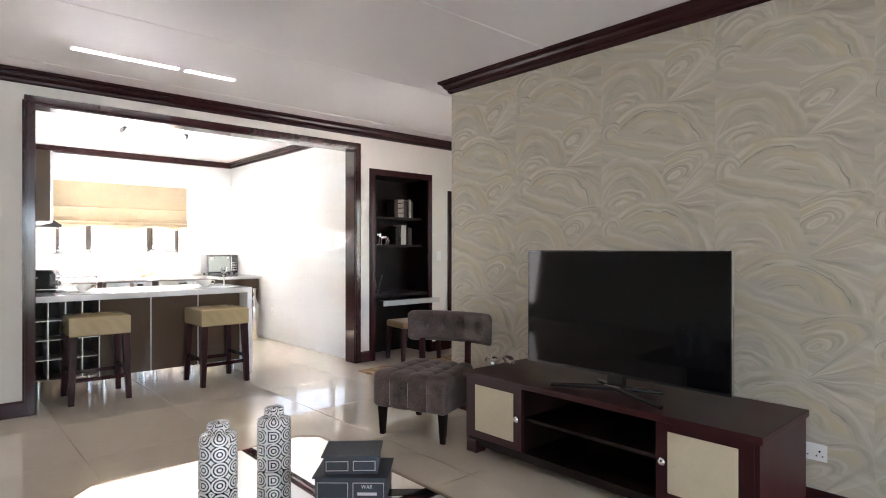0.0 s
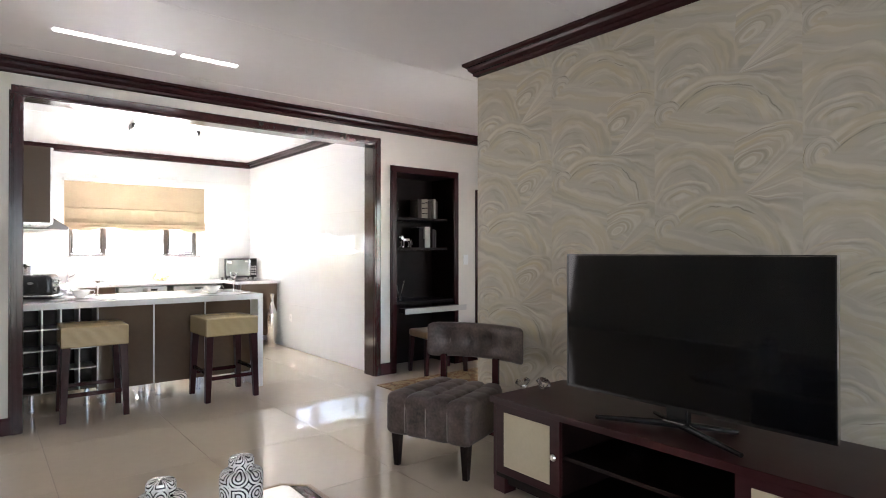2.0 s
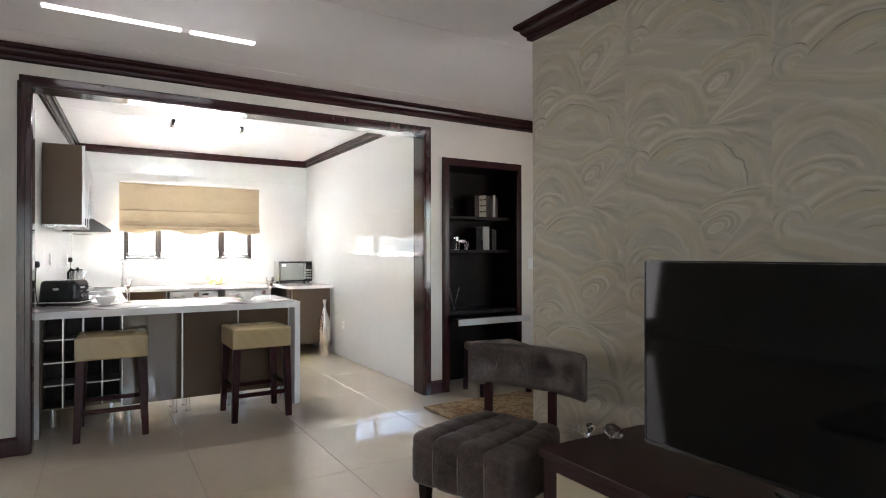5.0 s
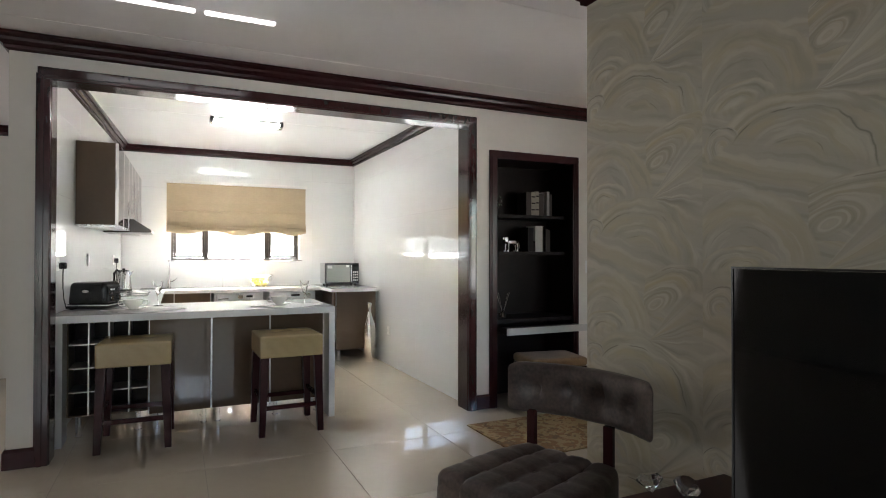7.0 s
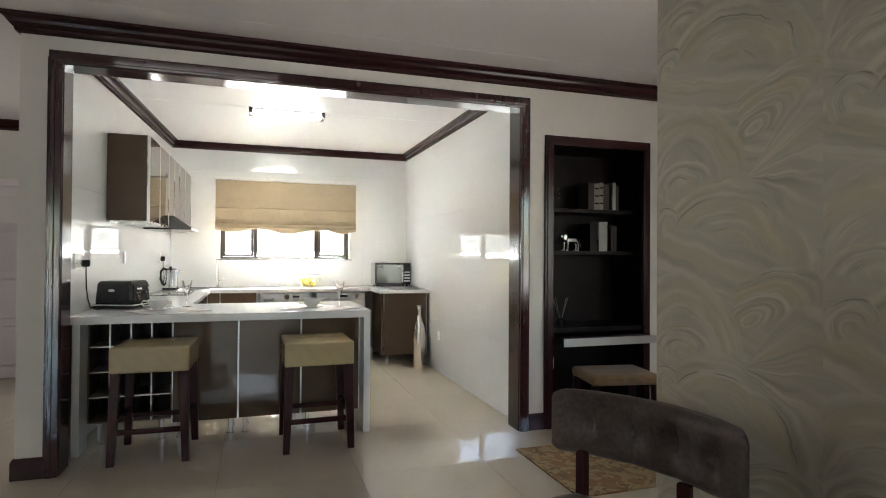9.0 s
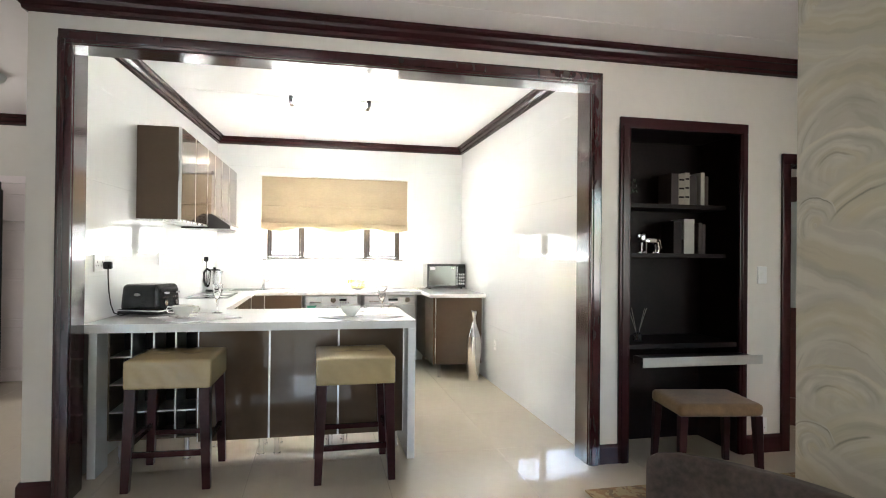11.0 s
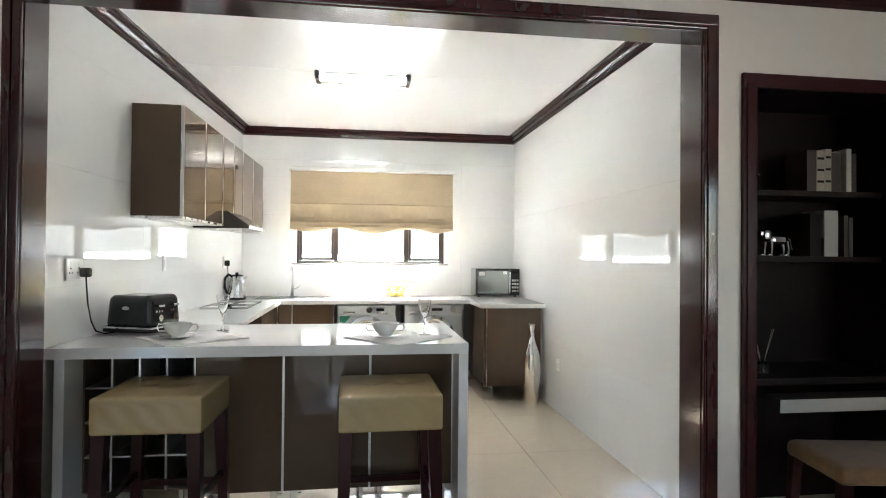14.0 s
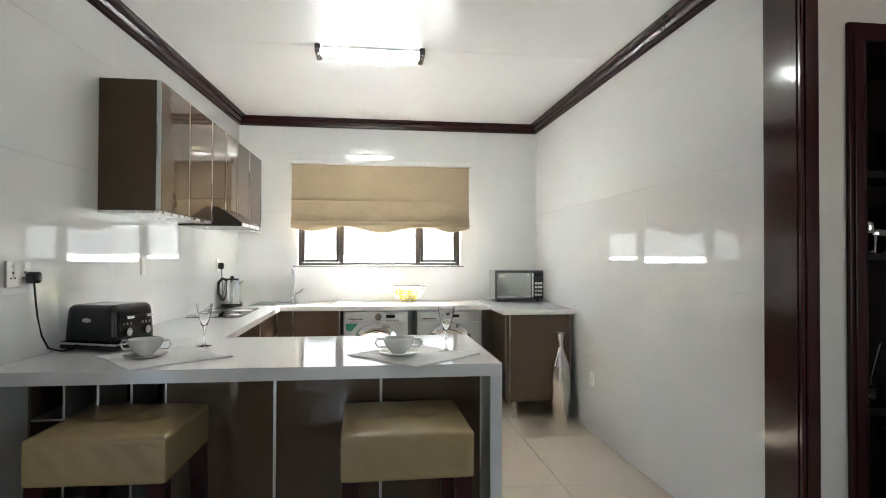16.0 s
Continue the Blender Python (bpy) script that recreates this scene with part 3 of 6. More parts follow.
moulding("cornice_entrance", CORN, (-2.6, 9.2), (0.815, 9.2), -1, ZC, M_WOOD, CL)
KC = [(x * 0.95, h * 0.82) for x, h in CORN]
moulding("cornice_kitchen_back", KC, (XL1, YB), (XR, YB), -1, ZK, M_WOOD, CL, (-1, -1))
moulding("cornice_kitchen_side", KC, (XL0, YK), (XL1, YB), -1, ZK, M_WOOD, CL, (0, -1))
moulding("cornice_kitchen_east", KC, (XR, YK), (XR, YB), 1, ZK, M_WOOD, CL, (0, -1))
moulding("cornice_kitchen_front", KC, (XL0, YK), (XR, YK), 1, ZK, M_WOOD, CL, (-1, -1))
SK = [(0, 0), (0.018, 0), (0.018, 0.105), (0.012, 0.118), (0.008, 0.125), (0, 0.125)]
SL = "dark mahogany skirting board"
moulding("skirting_opening_left", SK, (0.815, YW), (0.968, YW), -1, 0, M_WOOD, SL, (1, 0))
moulding("skirting_wall_end", SK, (0.815, YW), (0.815, 9.2), 1, 0, M_WOOD, SL, (1, 0))
moulding("skirting_opening_mid", SK, (4.155, YW), (4.288, YW), -1, 0, M_WOOD, SL)
moulding("skirting_hall", SK, (5.262, YW), (5.547, YW), -1, 0, M_WOOD, SL)
moulding("skirting_papered", SK, (XP, -3.6), (XP, YP), 1, 0, M_WOOD, SL, (0, 1))
moulding("skirting_papered_end", SK, (XP, YP), (XP + 0.22, YP), 1, 0, M_WOOD, SL, (1, 1))

# trim of the wide opening
bm = bmesh.new()
box(bm, XL0, OX0, YW - 0.004, YK + 0.004, 0, OZ, 0.002)
box(bm, OX1, 4.12, YW - 0.004, YK + 0.004, 0, OZ, 0.002)
box(bm, XL0, 4.12, YW - 0.004, YK + 0.004, OZ, 2.52, 0.002)
for x0, x1 in ((0.968, OX0 - 0.004), (OX1 + 0.004, 4.155)):
    box(bm, x0, x1, YW - 0.026, YW - 0.0045, 0, OZ + 0.004, 0.005)
    box(bm, x0 + 0.015, x1 - 0.035 if x0 < 2 else x1 - 0.015, YW - 0.034, YW - 0.027, 0, OZ + 0.02, 0.003)
    box(bm, x0, x1, YK + 0.0045, YK + 0.02, 0, OZ + 0.004, 0.004)
box(bm, 0.968, 4.155, YW - 0.026, YW - 0.0045, OZ + 0.005, 2.558, 0.005)
box(bm, 0.985, 4.138, YW - 0.034, YW - 0.027, OZ + 0.022, 2.545, 0.003)
box(bm, 0.968, 4.155, YK + 0.0045, YK + 0.02, OZ + 0.005, 2.558, 0.004)
struct("trim_kitchen_opening", bm, M_CASE, "polished dark mahogany casing of the kitchen opening", "door frame")

# window
win = tagged(new("window_1"), "dark bronze three-light kitchen window under the blind", "window", kind="structure")
YF = YB + 0.1
bm = bmesh.new()
for x0, x1 in ((WX0, WX0 + 0.03), (WX1 - 0.03, WX1), (2.125, 2.172), (2.905, 2.958)):
    box(bm, x0, x1, YF, YF + 0.05, WZ0, WZ1, 0.004)
box(bm, WX0, WX1, YF + 0.001, YF + 0.049, WZ0, WZ0 + 0.03, 0.004)
box(bm, WX0, WX1, YF + 0.001, YF + 0.049, WZ1 - 0.03, WZ1, 0.004)
part("window_frame", bm, M_BRONZE, win)
for x0, x1 in ((WX0 + 0.031, 2.124), (2.959, WX1 - 0.031)):
    bm = bmesh.new()
    for a in ((x0, x0 + 0.03, WZ0 + 0.032, WZ1 - 0.032), (x1 - 0.03, x1, WZ0 + 0.032, WZ1 - 0.032), (x0 + 0.03, x1 - 0.03, WZ0 + 0.032, WZ0 + 0.062), (x0 + 0.03, x1 - 0.03, WZ1 - 0.062, WZ1 - 0.032)):
        box(bm, a[0], a[1], YF - 0.008, YF + 0.03, a[2], a[3], 0.003)
    part("sash", bm, M_BRONZE, win)
for x0, x1 in ((WX0 + 0.03, 2.125), (2.172, 2.905), (2.958, WX1 - 0.03)):
    pane = part("pane", B(x0, x1, YF + 0.022, YF + 0.026, WZ0 + 0.03, WZ1 - 0.03), M_PANE, win)
    pane.visible_shadow = False
part("window_sill", B(WX0 - 0.04, WX1 + 0.03, YB - 0.02, YF - 0.002, WZ0 - 0.012, WZ0 - 0.001, 0.003), M_BRONZE, win, "narrow dark sill")

# roman blind
blind = thing("roman_blind", "beige fabric roman blind, half raised, with scalloped hem", "blind", (2.55, 9.7, 2.31))
bm = bmesh.new()
NX, xs0, xs1 = 60, 1.664, 3.442
prof = [(9.668, 2.285), (9.672, 2.15), (9.668, 1.93), (9.655, 1.922), (9.664, 1.912), (9.668, 1.78), (9.640, 1.738), (9.628, 1.722), (9.645, 1.715), (9.632, 1.690), (9.622, 1.672)]
rows = []
for j, (y, z) in enumerate(prof + [(9.628, 1.64), (9.632, 1.61)]):
    row = []
    for i in range(NX + 1):
        f = i / NX
        zz, yy = z, y
        if j >= len(prof):
            k = (j - len(prof) + 1) / 2
            zz = 1.672 - 0.010 * k - 0.056 * k * max(h * math.exp(-((f - c) / s) ** 2) for c, s, h in ((0.115, 0.10, 0.9), (0.50, 0.12, 1.0), (0.895, 0.085, 0.95)))
        yy += 0.004 * math.sin(f * 23 + j * 1.3) * (0.3 + j / 10) + 0.003 * math.sin(f * 61 + j) * (j > 6)
        zz += 0.004 * math.sin(f * 9 + j) * (1 if 2 < j else 0)
        row.append(bm.verts.new((xs0 + (xs1 - xs0) * f, yy + 0.045, zz)))
    rows.append(row)
for a, b in zip(rows, rows[1:]):
    for i in range(NX):
        bm.faces.new((a[i], a[i + 1], b[i + 1], b[i]))
bmesh.ops.recalc_face_normals(bm, faces=bm.faces[:])
bmesh.ops.solidify(bm, geom=bm.faces[:], thickness=0.004)
part("fabric", bm, M_BLIND, blind, "", True)
part("headrail", B(1.650, 3.455, 9.645, YB - 0.001, 2.280, 2.318, 0.006), M_WHITEP, blind, "cream head rail")
part("batten", B(1.67, 3.436, 9.691, 9.701, 1.915, 1.925, 0.002), M_BLIND, blind)
part("batten", B(1.67, 3.436, 9.663, 9.673, 1.700, 1.712, 0.002), M_BLIND, blind)


# ---- bar and kitchen ----
def slab(name, label, polys, z0, z1, material, cat="worktop"):
    bm = bmesh.new()
    for p in polys:
        prism(bm, p, z0, z1)
    es = [e for e in bm.edges if abs(e.verts[0].co.z - e.verts[1].co.z) < 1e-5]
    bmesh.ops.bevel(bm, geom=es, offset=0.003, segments=2, affect="EDGES")
    ob = part(name, bm, material, None)
    return tagged(ob, label, cat)


def xl(y):
    """The kitchen's side wall face at y."""
    return XL0 + (XL1 - XL0) * (y - YK) / (YB - YK)


BF, BB, BX1 = 6.262, 7.16, 2.99
bar = thing("breakfast_bar", "white quartz waterfall breakfast bar", "bar counter", (2.0, 6.7, 0))
part("bar_top", prism(bmesh.new(), [(xl(BF) + 0.002, BF), (BX1, BF), (BX1, BB), (xl(BB) + 0.002, BB)], 0.868, 0.92), M_QUARTZ, bar)
part("end_panel", B(BX1 - 0.05, BX1, BF, BB, 0.0, 0.8675, 0.002), M_QUARTZ, bar)
part("end_panel", B(1.016, 1.062, BF, 6.47, 0.0, 0.8675, 0.002), M_QUARTZ, bar)

DY = 6.45
rack = thing("wine_rack", "dark built-in wine rack grid in the bar", "wine rack", (1.33, 6.6, 0))
RX0, RX1, RZ0, RZ1 = 1.066, 1.590, 0.165, 0.862
part("back", B(RX0, RX1, DY + 0.28, DY + 0.29, RZ0, RZ1), M_DARK, rack)
cw, rh = (RX1 - RX0) / 4, (RZ1 - RZ0) / 4
for i in range(5):
    part("upright", B(RX0 + cw * i - 0.005, RX0 + cw * i + 0.005, DY, DY + 0.279, RZ0, RZ1, 0.001), M_SILK if 0 < i < 4 else M_CARC, rack)
for i in range(5):
    for c in range(4):
        part("shelf", B(RX0 + cw * c + 0.0055, RX0 + cw * (c + 1) - 0.0055, DY + 0.003, DY + 0.278, RZ0 + rh * i - 0.004, RZ0 + rh * i + 0.004), M_SILK if 0 < i < 4 else M_CARC, rack)


def chrome_foot(parent, x, y, h, r=0.02):
    bm = cyl(bmesh.new(), (x, y, 0.012), r, h - 0.012, 16)
    cyl(bm, (x, y, 0), r * 1.25, 0.012, 16)
    return part("foot", bm, M_CHROME, parent, "chrome foot", True)


for x in (1.13, 1.52):
    chrome_foot(rack, x, DY + 0.06, 0.163)
for x0, x1, n in ((1.594, 2.037, 1), (2.041, 2.489, 2), (2.493, 2.937, 2)):
    u = thing("bar_cabinet", "glossy brown lacquered bar cabinet on chrome feet", "cabinet", ((x0 + x1) / 2, 6.7, 0), "bar cabinets")
    part("body", B(x0, x1, DY + 0.022, DY + 0.34, 0.135, 0.866), M_CARC, u)
    d = part("door", B(x0 + 0.004, x1 - 0.004, DY, DY + 0.02, 0.13, 0.862, 0.002), M_LACQ, u)
    part("edge_strip", B(x0 - 0.001, x0 + 0.0035, DY - 0.003, DY + 0.019, 0.13, 0.862), M_ALU, d, "aluminium edge strip")
    part("edge_strip", B(x1 - 0.0035, x1 + 0.001, DY - 0.003, DY + 0.019, 0.13, 0.862), M_ALU, d, "aluminium edge strip")
    for x in (x0 + 0.05, x1 - 0.05):
        chrome_foot(u, x, DY + 0.06, 0.134)
        chrome_foot(u, x, DY + 0.28, 0.134)

# worktops of the L-shaped run, and the lower return
IX, BY = 1.655, 9.10
slab("quartz_counter", "white quartz worktop along the tiled wall", [[(xl(BB) + 0.002, BB + 0.001), (IX, BB + 0.001), (IX, BY), (IX, YB - 0.002), (xl(YB) + 0.004, YB - 0.002)]], 0.88, 0.92, M_QUARTZ)
slab("quartz_counter", "white quartz worktop under the window", [[(IX + 0.001, BY), (3.53, BY), (3.53, YB - 0.002), (IX + 0.001, YB - 0.002)]], 0.88, 0.92, M_QUARTZ)
slab("quartz_counter", "white quartz worktop over the corner cabinet", [[(3.531, 8.56), (XR - 0.002, 8.56), (XR - 0.002, YB - 0.002), (3.531, YB - 0.002)]], 0.885, 0.925, M_QUARTZ)


def base_unit(x0, x1, y0, y1, face, label, drawers=0, top=0.878, group="kitchen base units"):
    """A lacquered base unit; face names the side its doors are on: x+ (east) or y- (south)."""
    u = thing("base_cabinet", label, "cabinet", ((x0 + x1) / 2, (y0 + y1) / 2, 0), group)
    t = 0.02
    if face == "x+":
        part("body", B(x0, x1 - t - 0.002, y0, y1, 0.15, top), M_CARC, u)
    else:
        part("body", B(x0, x1, y0 + t + 0.002, y1, 0.15, top), M_CARC, u)
    n = max(1, drawers)
    zs = [0.15 + (top - 0.155) * i / n for i in range(n + 1)]
    for z0, z1 in zip(zs, zs[1:]):
        nm = "drawer_front" if drawers else "door"
        if face == "x+":
            f = part(nm, B(x1 - t, x1, y0 + 0.004, y1 - 0.004, z0 + 0.003, z1 - 0.003, 0.002), M_LACQ, u)
            part("edge_strip", B(x1 - 0.004, x1 + 0.003, y0 + 0.004, y1 - 0.004, z1 - 0.0025, z1 + 0.004), M_ALU, f, "aluminium edge strip")
        else:
            f = part(nm, B(x0 + 0.006, x1 - 0.006, y0, y0 + t, z0 + 0.003, z1 - 0.003, 0.002), M_LACQ, u)
            for a, b in ((x0, x0 + 0.0055), (x1 - 0.0055, x1)):
                part("edge_strip", B(a, b, y0 - 0.003, y0 + t, z0 + 0.003, z1 - 0.003), M_ALU, f, "aluminium edge strip")
    for x in (x0 + 0.06, x1 - 0.06):
        for y in (y0 + 0.07, y1 - 0.07):
            chrome_foot(u, x, y, 0.149, 0.018)
    return u


base_unit(1.16, 1.62, 7.2, 7.85, "x+", "glossy brown drawer unit beside the bar", 3)
base_unit(1.16, 1.62, 7.855, 8.5, "x+", "glossy brown drawer unit under the hob", 3)
base_unit(1.19, 1.62, 8.505, 9.12, "x+", "glossy brown corner base cabinet")
base_unit(1.76, 2.17, 9.14, 9.70, "y-", "glossy brown base cabinet beside the washing machine")
part("filler_strip", B(1.625, 1.755, 9.15, 9.17, 0.15, 0.878), M_CARC, None)
tagged(bpy.data.objects["filler_strip"], "narrow brown filler strip between base cabinets", "cabinet")
cu = base_unit(3.60, 4.13, 8.60, 9.70, "y-", "glossy brown corner cabinet on chrome feet, beside the silver vase", top=0.883)
part("side_panel", B(3.575, 3.5985, 8.61, 9.70, 0.15, 0.883, 0.002), M_LACQ, cu)


def washer(x0, x1, label, sticker):
    y = 9.13
    u = thing("washing_machine", label, "washing machine", ((x0 + x1) / 2, 9.4, 0), "laundry machines")
    cx = (x0 + x1) / 2
    part("body", B(x0, x1, y + 0.02, 9.70, 0.03, 0.868, 0.008), M_WASH, u)
    part("front_panel", B(x0 + 0.002, x1 - 0.002, y + 0.004, y + 0.0195, 0.04, 0.768, 0.004), M_WASH, u)
    cp = part("control_panel", B(x0 + 0.002, x1 - 0.002, y, y + 0.0195, 0.774, 0.866, 0.006), M_WASH, u)
    part("knob", cyl(cyl(bmesh.new(), (cx + (0.02 if sticker else 0.2), y, 0.822), 0.030, -0.012, 24, axis="y"), (cx + (0.02 if sticker else 0.2), y - 0.012, 0.822), 0.022, -0.014, 24, axis="y"), M_CHROME, cp, "chrome programme knob", True)
    part("display", B(cx + 0.09 if sticker else cx - 0.02, cx + 0.17 if sticker else cx + 0.09, y - 0.002, y - 0.0002, 0.81, 0.836), M_BLACKP, cp, "dark display")
    part("detergent_drawer", B(x0 + 0.03, x0 + 0.19, y - 0.006, y - 0.0002, 0.786, 0.854, 0.004), M_WASH, cp)
    part("drawer_grip", B(x0 + 0.05, x0 + 0.17, y - 0.008, y - 0.0062, 0.794, 0.806), M_STEEL, cp)
    for i in range(4):
        part("button", cyl(bmesh.new(), (cx + 0.1 + 0.03 * i - (0.16 if not sticker else 0), y, 0.79), 0.006, -0.004, 12, axis="y"), M_CHROME, cp)
    dz = 0.548
    d = part("door_ring", lathe(bmesh.new(), [(0.155, 0.002), (0.215, 0.002), (0.222, -0.012), (0.212, -0.030), (0.180, -0.036), (0.155, -0.022)], 40, (cx, y + 0.002, dz), "y"), M_CHROME, u, "chrome porthole ring", True)
    part("door_glass", lathe(bmesh.new(), [(0.001, -0.004), (0.08, -0.006), (0.13, -0.014), (0.153, -0.024), (0.153, 0.0), (0.001, 0.0)], 36, (cx, y + 0.002, dz), "y"), M_SCREEN, d, "dark glass", True)
    if sticker:
        part("energy_label", prism(bmesh.new(), [(x0 + 0.02, 0.762), (x0 + 0.13, 0.762), (x0 + 0.07, 0.69), (x0 + 0.02, 0.705)], y + 0.0022, y + 0.0036, "y"), M_GREENL, u, "green printed label")
    for x in (x0 + 0.05, x1 - 0.05):
        for yy in (9.2, 9.65):
            part("foot", cyl(bmesh.new(), (x, yy, 0), 0.02, 0.031, 12), M_BLACKP, u)
    return u


washer(2.205, 2.785, "silver front-loading washing machine with a green label", True)
washer(2.868, 3.462, "silver front-loading dryer beside the washing machine", False)

# upper cabinets
UY0, UY1, UZ0, UZ1 = 7.13, 9.70, 1.605, 2.305
ux = lambda y: 1.325 + 0.05 * (y - UY0) / (UY1 - UY0)
ys = [7.13, 7.60, 8.07, 8.42, 8.77, 9.20, 9.70]
for i, (a, b) in enumerate(zip(ys, ys[1:])):
    u = thing("wall_cabinet", "brown wall cabinet with high-gloss bronze doors" if i != 2 and i != 3 else "brown wall cabinet above the cooker hood", "cabinet", (1.15, (a + b) / 2, UZ0), "kitchen wall cabinets")
    zb = UZ0 if i not in (2, 3) else UZ0 + 0.06
    part("body", prism(bmesh.new(), [(xl(a) + 0.003, a + 0.001), (ux(a) - 0.021, a + 0.001), (ux(b) - 0.021, b - 0.001), (xl(b) + 0.003, b - 0.001)], zb, UZ1), M_CARC, u)
    d = part("door", prism(bmesh.new(), [(ux(a) - 0.019, a + 0.006), (ux(a), a + 0.006), (ux(b), b - 0.006), (ux(b) - 0.019, b - 0.006)], zb + 0.004, UZ1 - 0.002), M_LACQ, u)
    for y in (a + 0.001, b - 0.0055):
        part("edge_strip", prism(bmesh.new(), [(ux(y) - 0.019, y), (ux(y) + 0.003, y), (ux(y) + 0.003, y + 0.0045), (ux(y) - 0.019, y + 0.0045)], zb + 0.004, UZ1 - 0.002), M_ALU, d, "aluminium edge strip")
part("light_rail", prism(bmesh.new(), [(xl(7.13) + 0.003, 7.131), (ux(7.13) - 0.002, 7.131), (ux(9.70) - 0.002, 9.699), (xl(9.70) + 0.003, 9.699)], UZ0 - 0.014, UZ0 - 0.0005), M_ALU, None)
tagged(bpy.data.objects["light_rail"], "aluminium rail under the wall cabinets", "cabinet trim")
hood = thing("cooker_hood", "slim stainless cooker hood under the wall cabinets", "cooker hood", (1.3, 8.4, UZ0 - 0.04))
part("visor", prism(bmesh.new(), [(1.12, UZ0 - 0.016), (1.12, UZ0 - 0.030), (1.545, UZ0 - 0.030), (1.545, UZ0 - 0.004), (1.385, UZ0 + 0.105), (1.352, UZ0 + 0.105), (1.352, UZ0 - 0.016)], 8.075, 8.765, "y"), M_HOOD, hood)
part("front_strip", B(1.5455, 1.551, 8.075, 8.765, UZ0 - 0.030, UZ0 - 0.006, 0.001), M_ALU, hood, "aluminium front strip")
part("lamp_lens", B(1.2, 1.26, 8.25, 8.31, UZ0 - 0.036, UZ0 - 0.0302), M_FROST, hood)

# hob, sink, tap
hob = thing("glass_hob", "black glass induction hob set in the worktop", "hob", (1.3, 8.65, 0.92))
part("glass_plate", B(1.14, 1.51, 8.20, 8.92, 0.9205, 0.926, 0.002), M_SCREEN, hob)
part("trim_edge", B(1.136, 1.514, 8.196, 8.924, 0.9202, 0.9225, 0.001), M_STEEL, hob)
for x, y, r in ((1.235, 8.38, 0.08), (1.42, 8.38, 0.065), (1.235, 8.72, 0.065), (1.42, 8.72, 0.08)):
    bm = lathe(bmesh.new(), [(r - 0.004, 0.9262), (r, 0.9262), (r, 0.9266), (r - 0.004, 0.9266)], 32, (x, y, 0))
    part("cooking_zone", bm, M_SILK, hob)
sink = thing("inset_sink", "stainless steel sink with drainer let into the worktop", "sink", (1.8, 9.42, 0.92))
bm = bmesh.new()
for a in ((1.36, 2.12, 9.2, 9.225), (1.36, 2.12, 9.6, 9.625), (1.36, 1.385, 9.225, 9.6), (2.095, 2.12, 9.225, 9.6), (1.78, 1.80, 9.225, 9.6)):
    box(bm, *a, 0.9205, 0.927, 0.002)
part("rim", bm, M_STEEL, sink)
# flat black sheet on the worktop stands in for shade inside the bowl
part("bowl", B(1.386, 1.779, 9.226, 9.599, 0.9203, 0.9225), M_BLACKP, sink, "flat black plate painted as the bowl's shade")
bm = B(1.801, 2.094, 9.226, 9.599, 0.9203, 0.9225)
part("drainer", bm, M_STEEL, sink)
for i in range(7):
    part("drainer_rib", B(1.83 + i * 0.036, 1.842 + i * 0.036, 9.25, 9.57, 0.9226, 0.9258, 0.001), M_STEEL, sink)
tap = thing("kitchen_tap", "chrome swan-neck tap behind the sink", "tap", (1.70, 9.66, 0.92))
part("base", cyl(cyl(bmesh.new(), (1.70, 9.66, 0.9203), 0.026, 0.02, 20), (1.70, 9.66, 0.9403), 0.019, 0.09, 20), M_CHROME, tap, "", True)
part("spout", tube(bmesh.new(), [(1.70, 9.66, 1.03), (1.70, 9.66, 1.20), (1.70, 9.645, 1.235), (1.70, 9.61, 1.255), (1.70, 9.56, 1.25), (1.70, 9.53, 1.22), (1.70, 9.525, 1.18)], 0.011, 10), M_CHROME, tap, "", True)
part("lever", tube(bmesh.new(), [(1.718, 9.66, 1.0), (1.76, 9.655, 1.02), (1.79, 9.65, 1.05)], 0.006, 8), M_CHROME, tap, "", True)

# microwave
mw = thing("microwave", "black and steel microwave on the corner worktop", "microwave", (3.9, 9.52, 0.925))
X0, X1, Y0, Z0, Z1 = 3.66, 4.145, 9.43, 0.942, 1.235
part("body", B(X0, X1, Y0 + 0.03, 9.73, Z0, Z1, 0.006), M_STEEL, mw)
d = part("door", B(X0, X1 - 0.105, Y0, Y0 + 0.0295, Z0 + 0.001, Z1 - 0.001, 0.004), M_GRAPH, mw)
part("door_window", B(X0 + 0.02, X1 - 0.125, Y0 - 0.003, Y0 - 0.0002, Z0 + 0.025, Z1 - 0.025, 0.002), M_MICRO, d, "dark mirrored window")
part("door_handle", B(X1 - 0.118, X1 - 0.108, Y0 - 0.022, Y0 - 0.0005, Z0 + 0.03, Z1 - 0.03, 0.004), M_CHROME, d)
cp = part("control_panel", B(X1 - 0.1, X1, Y0 - 0.002, Y0 + 0.0295, Z0 + 0.001, Z1 - 0.001, 0.004), M_BLACKP, mw)
part("display", B(X1 - 0.088, X1 - 0.012, Y0 - 0.004, Y0 - 0.0022, Z1 - 0.055, Z1 - 0.025), M_SCREEN, cp)
for i in range(3):
    for j in range(4):
        part("key", B(X1 - 0.086 + i * 0.027, X1 - 0.066 + i * 0.027, Y0 - 0.0042, Y0 - 0.0022, Z0 + 0.04 + j * 0.038, Z0 + 0.062 + j * 0.038, 0.001), M_SILK, cp)
part("sticker", B(X0 + 0.035, X0 + 0.1, Y0 - 0.0046, Y0 - 0.0032, Z1 - 0.075, Z1 - 0.035), M_TEXT, d, "pale printed stickers")
part("sticker", B(X0 + 0.3, X0 + 0.34, Y0 - 0.0046, Y0 - 0.0032, Z1 - 0.06, Z1 - 0.03), M_TEXT, d, "pale printed stickers")
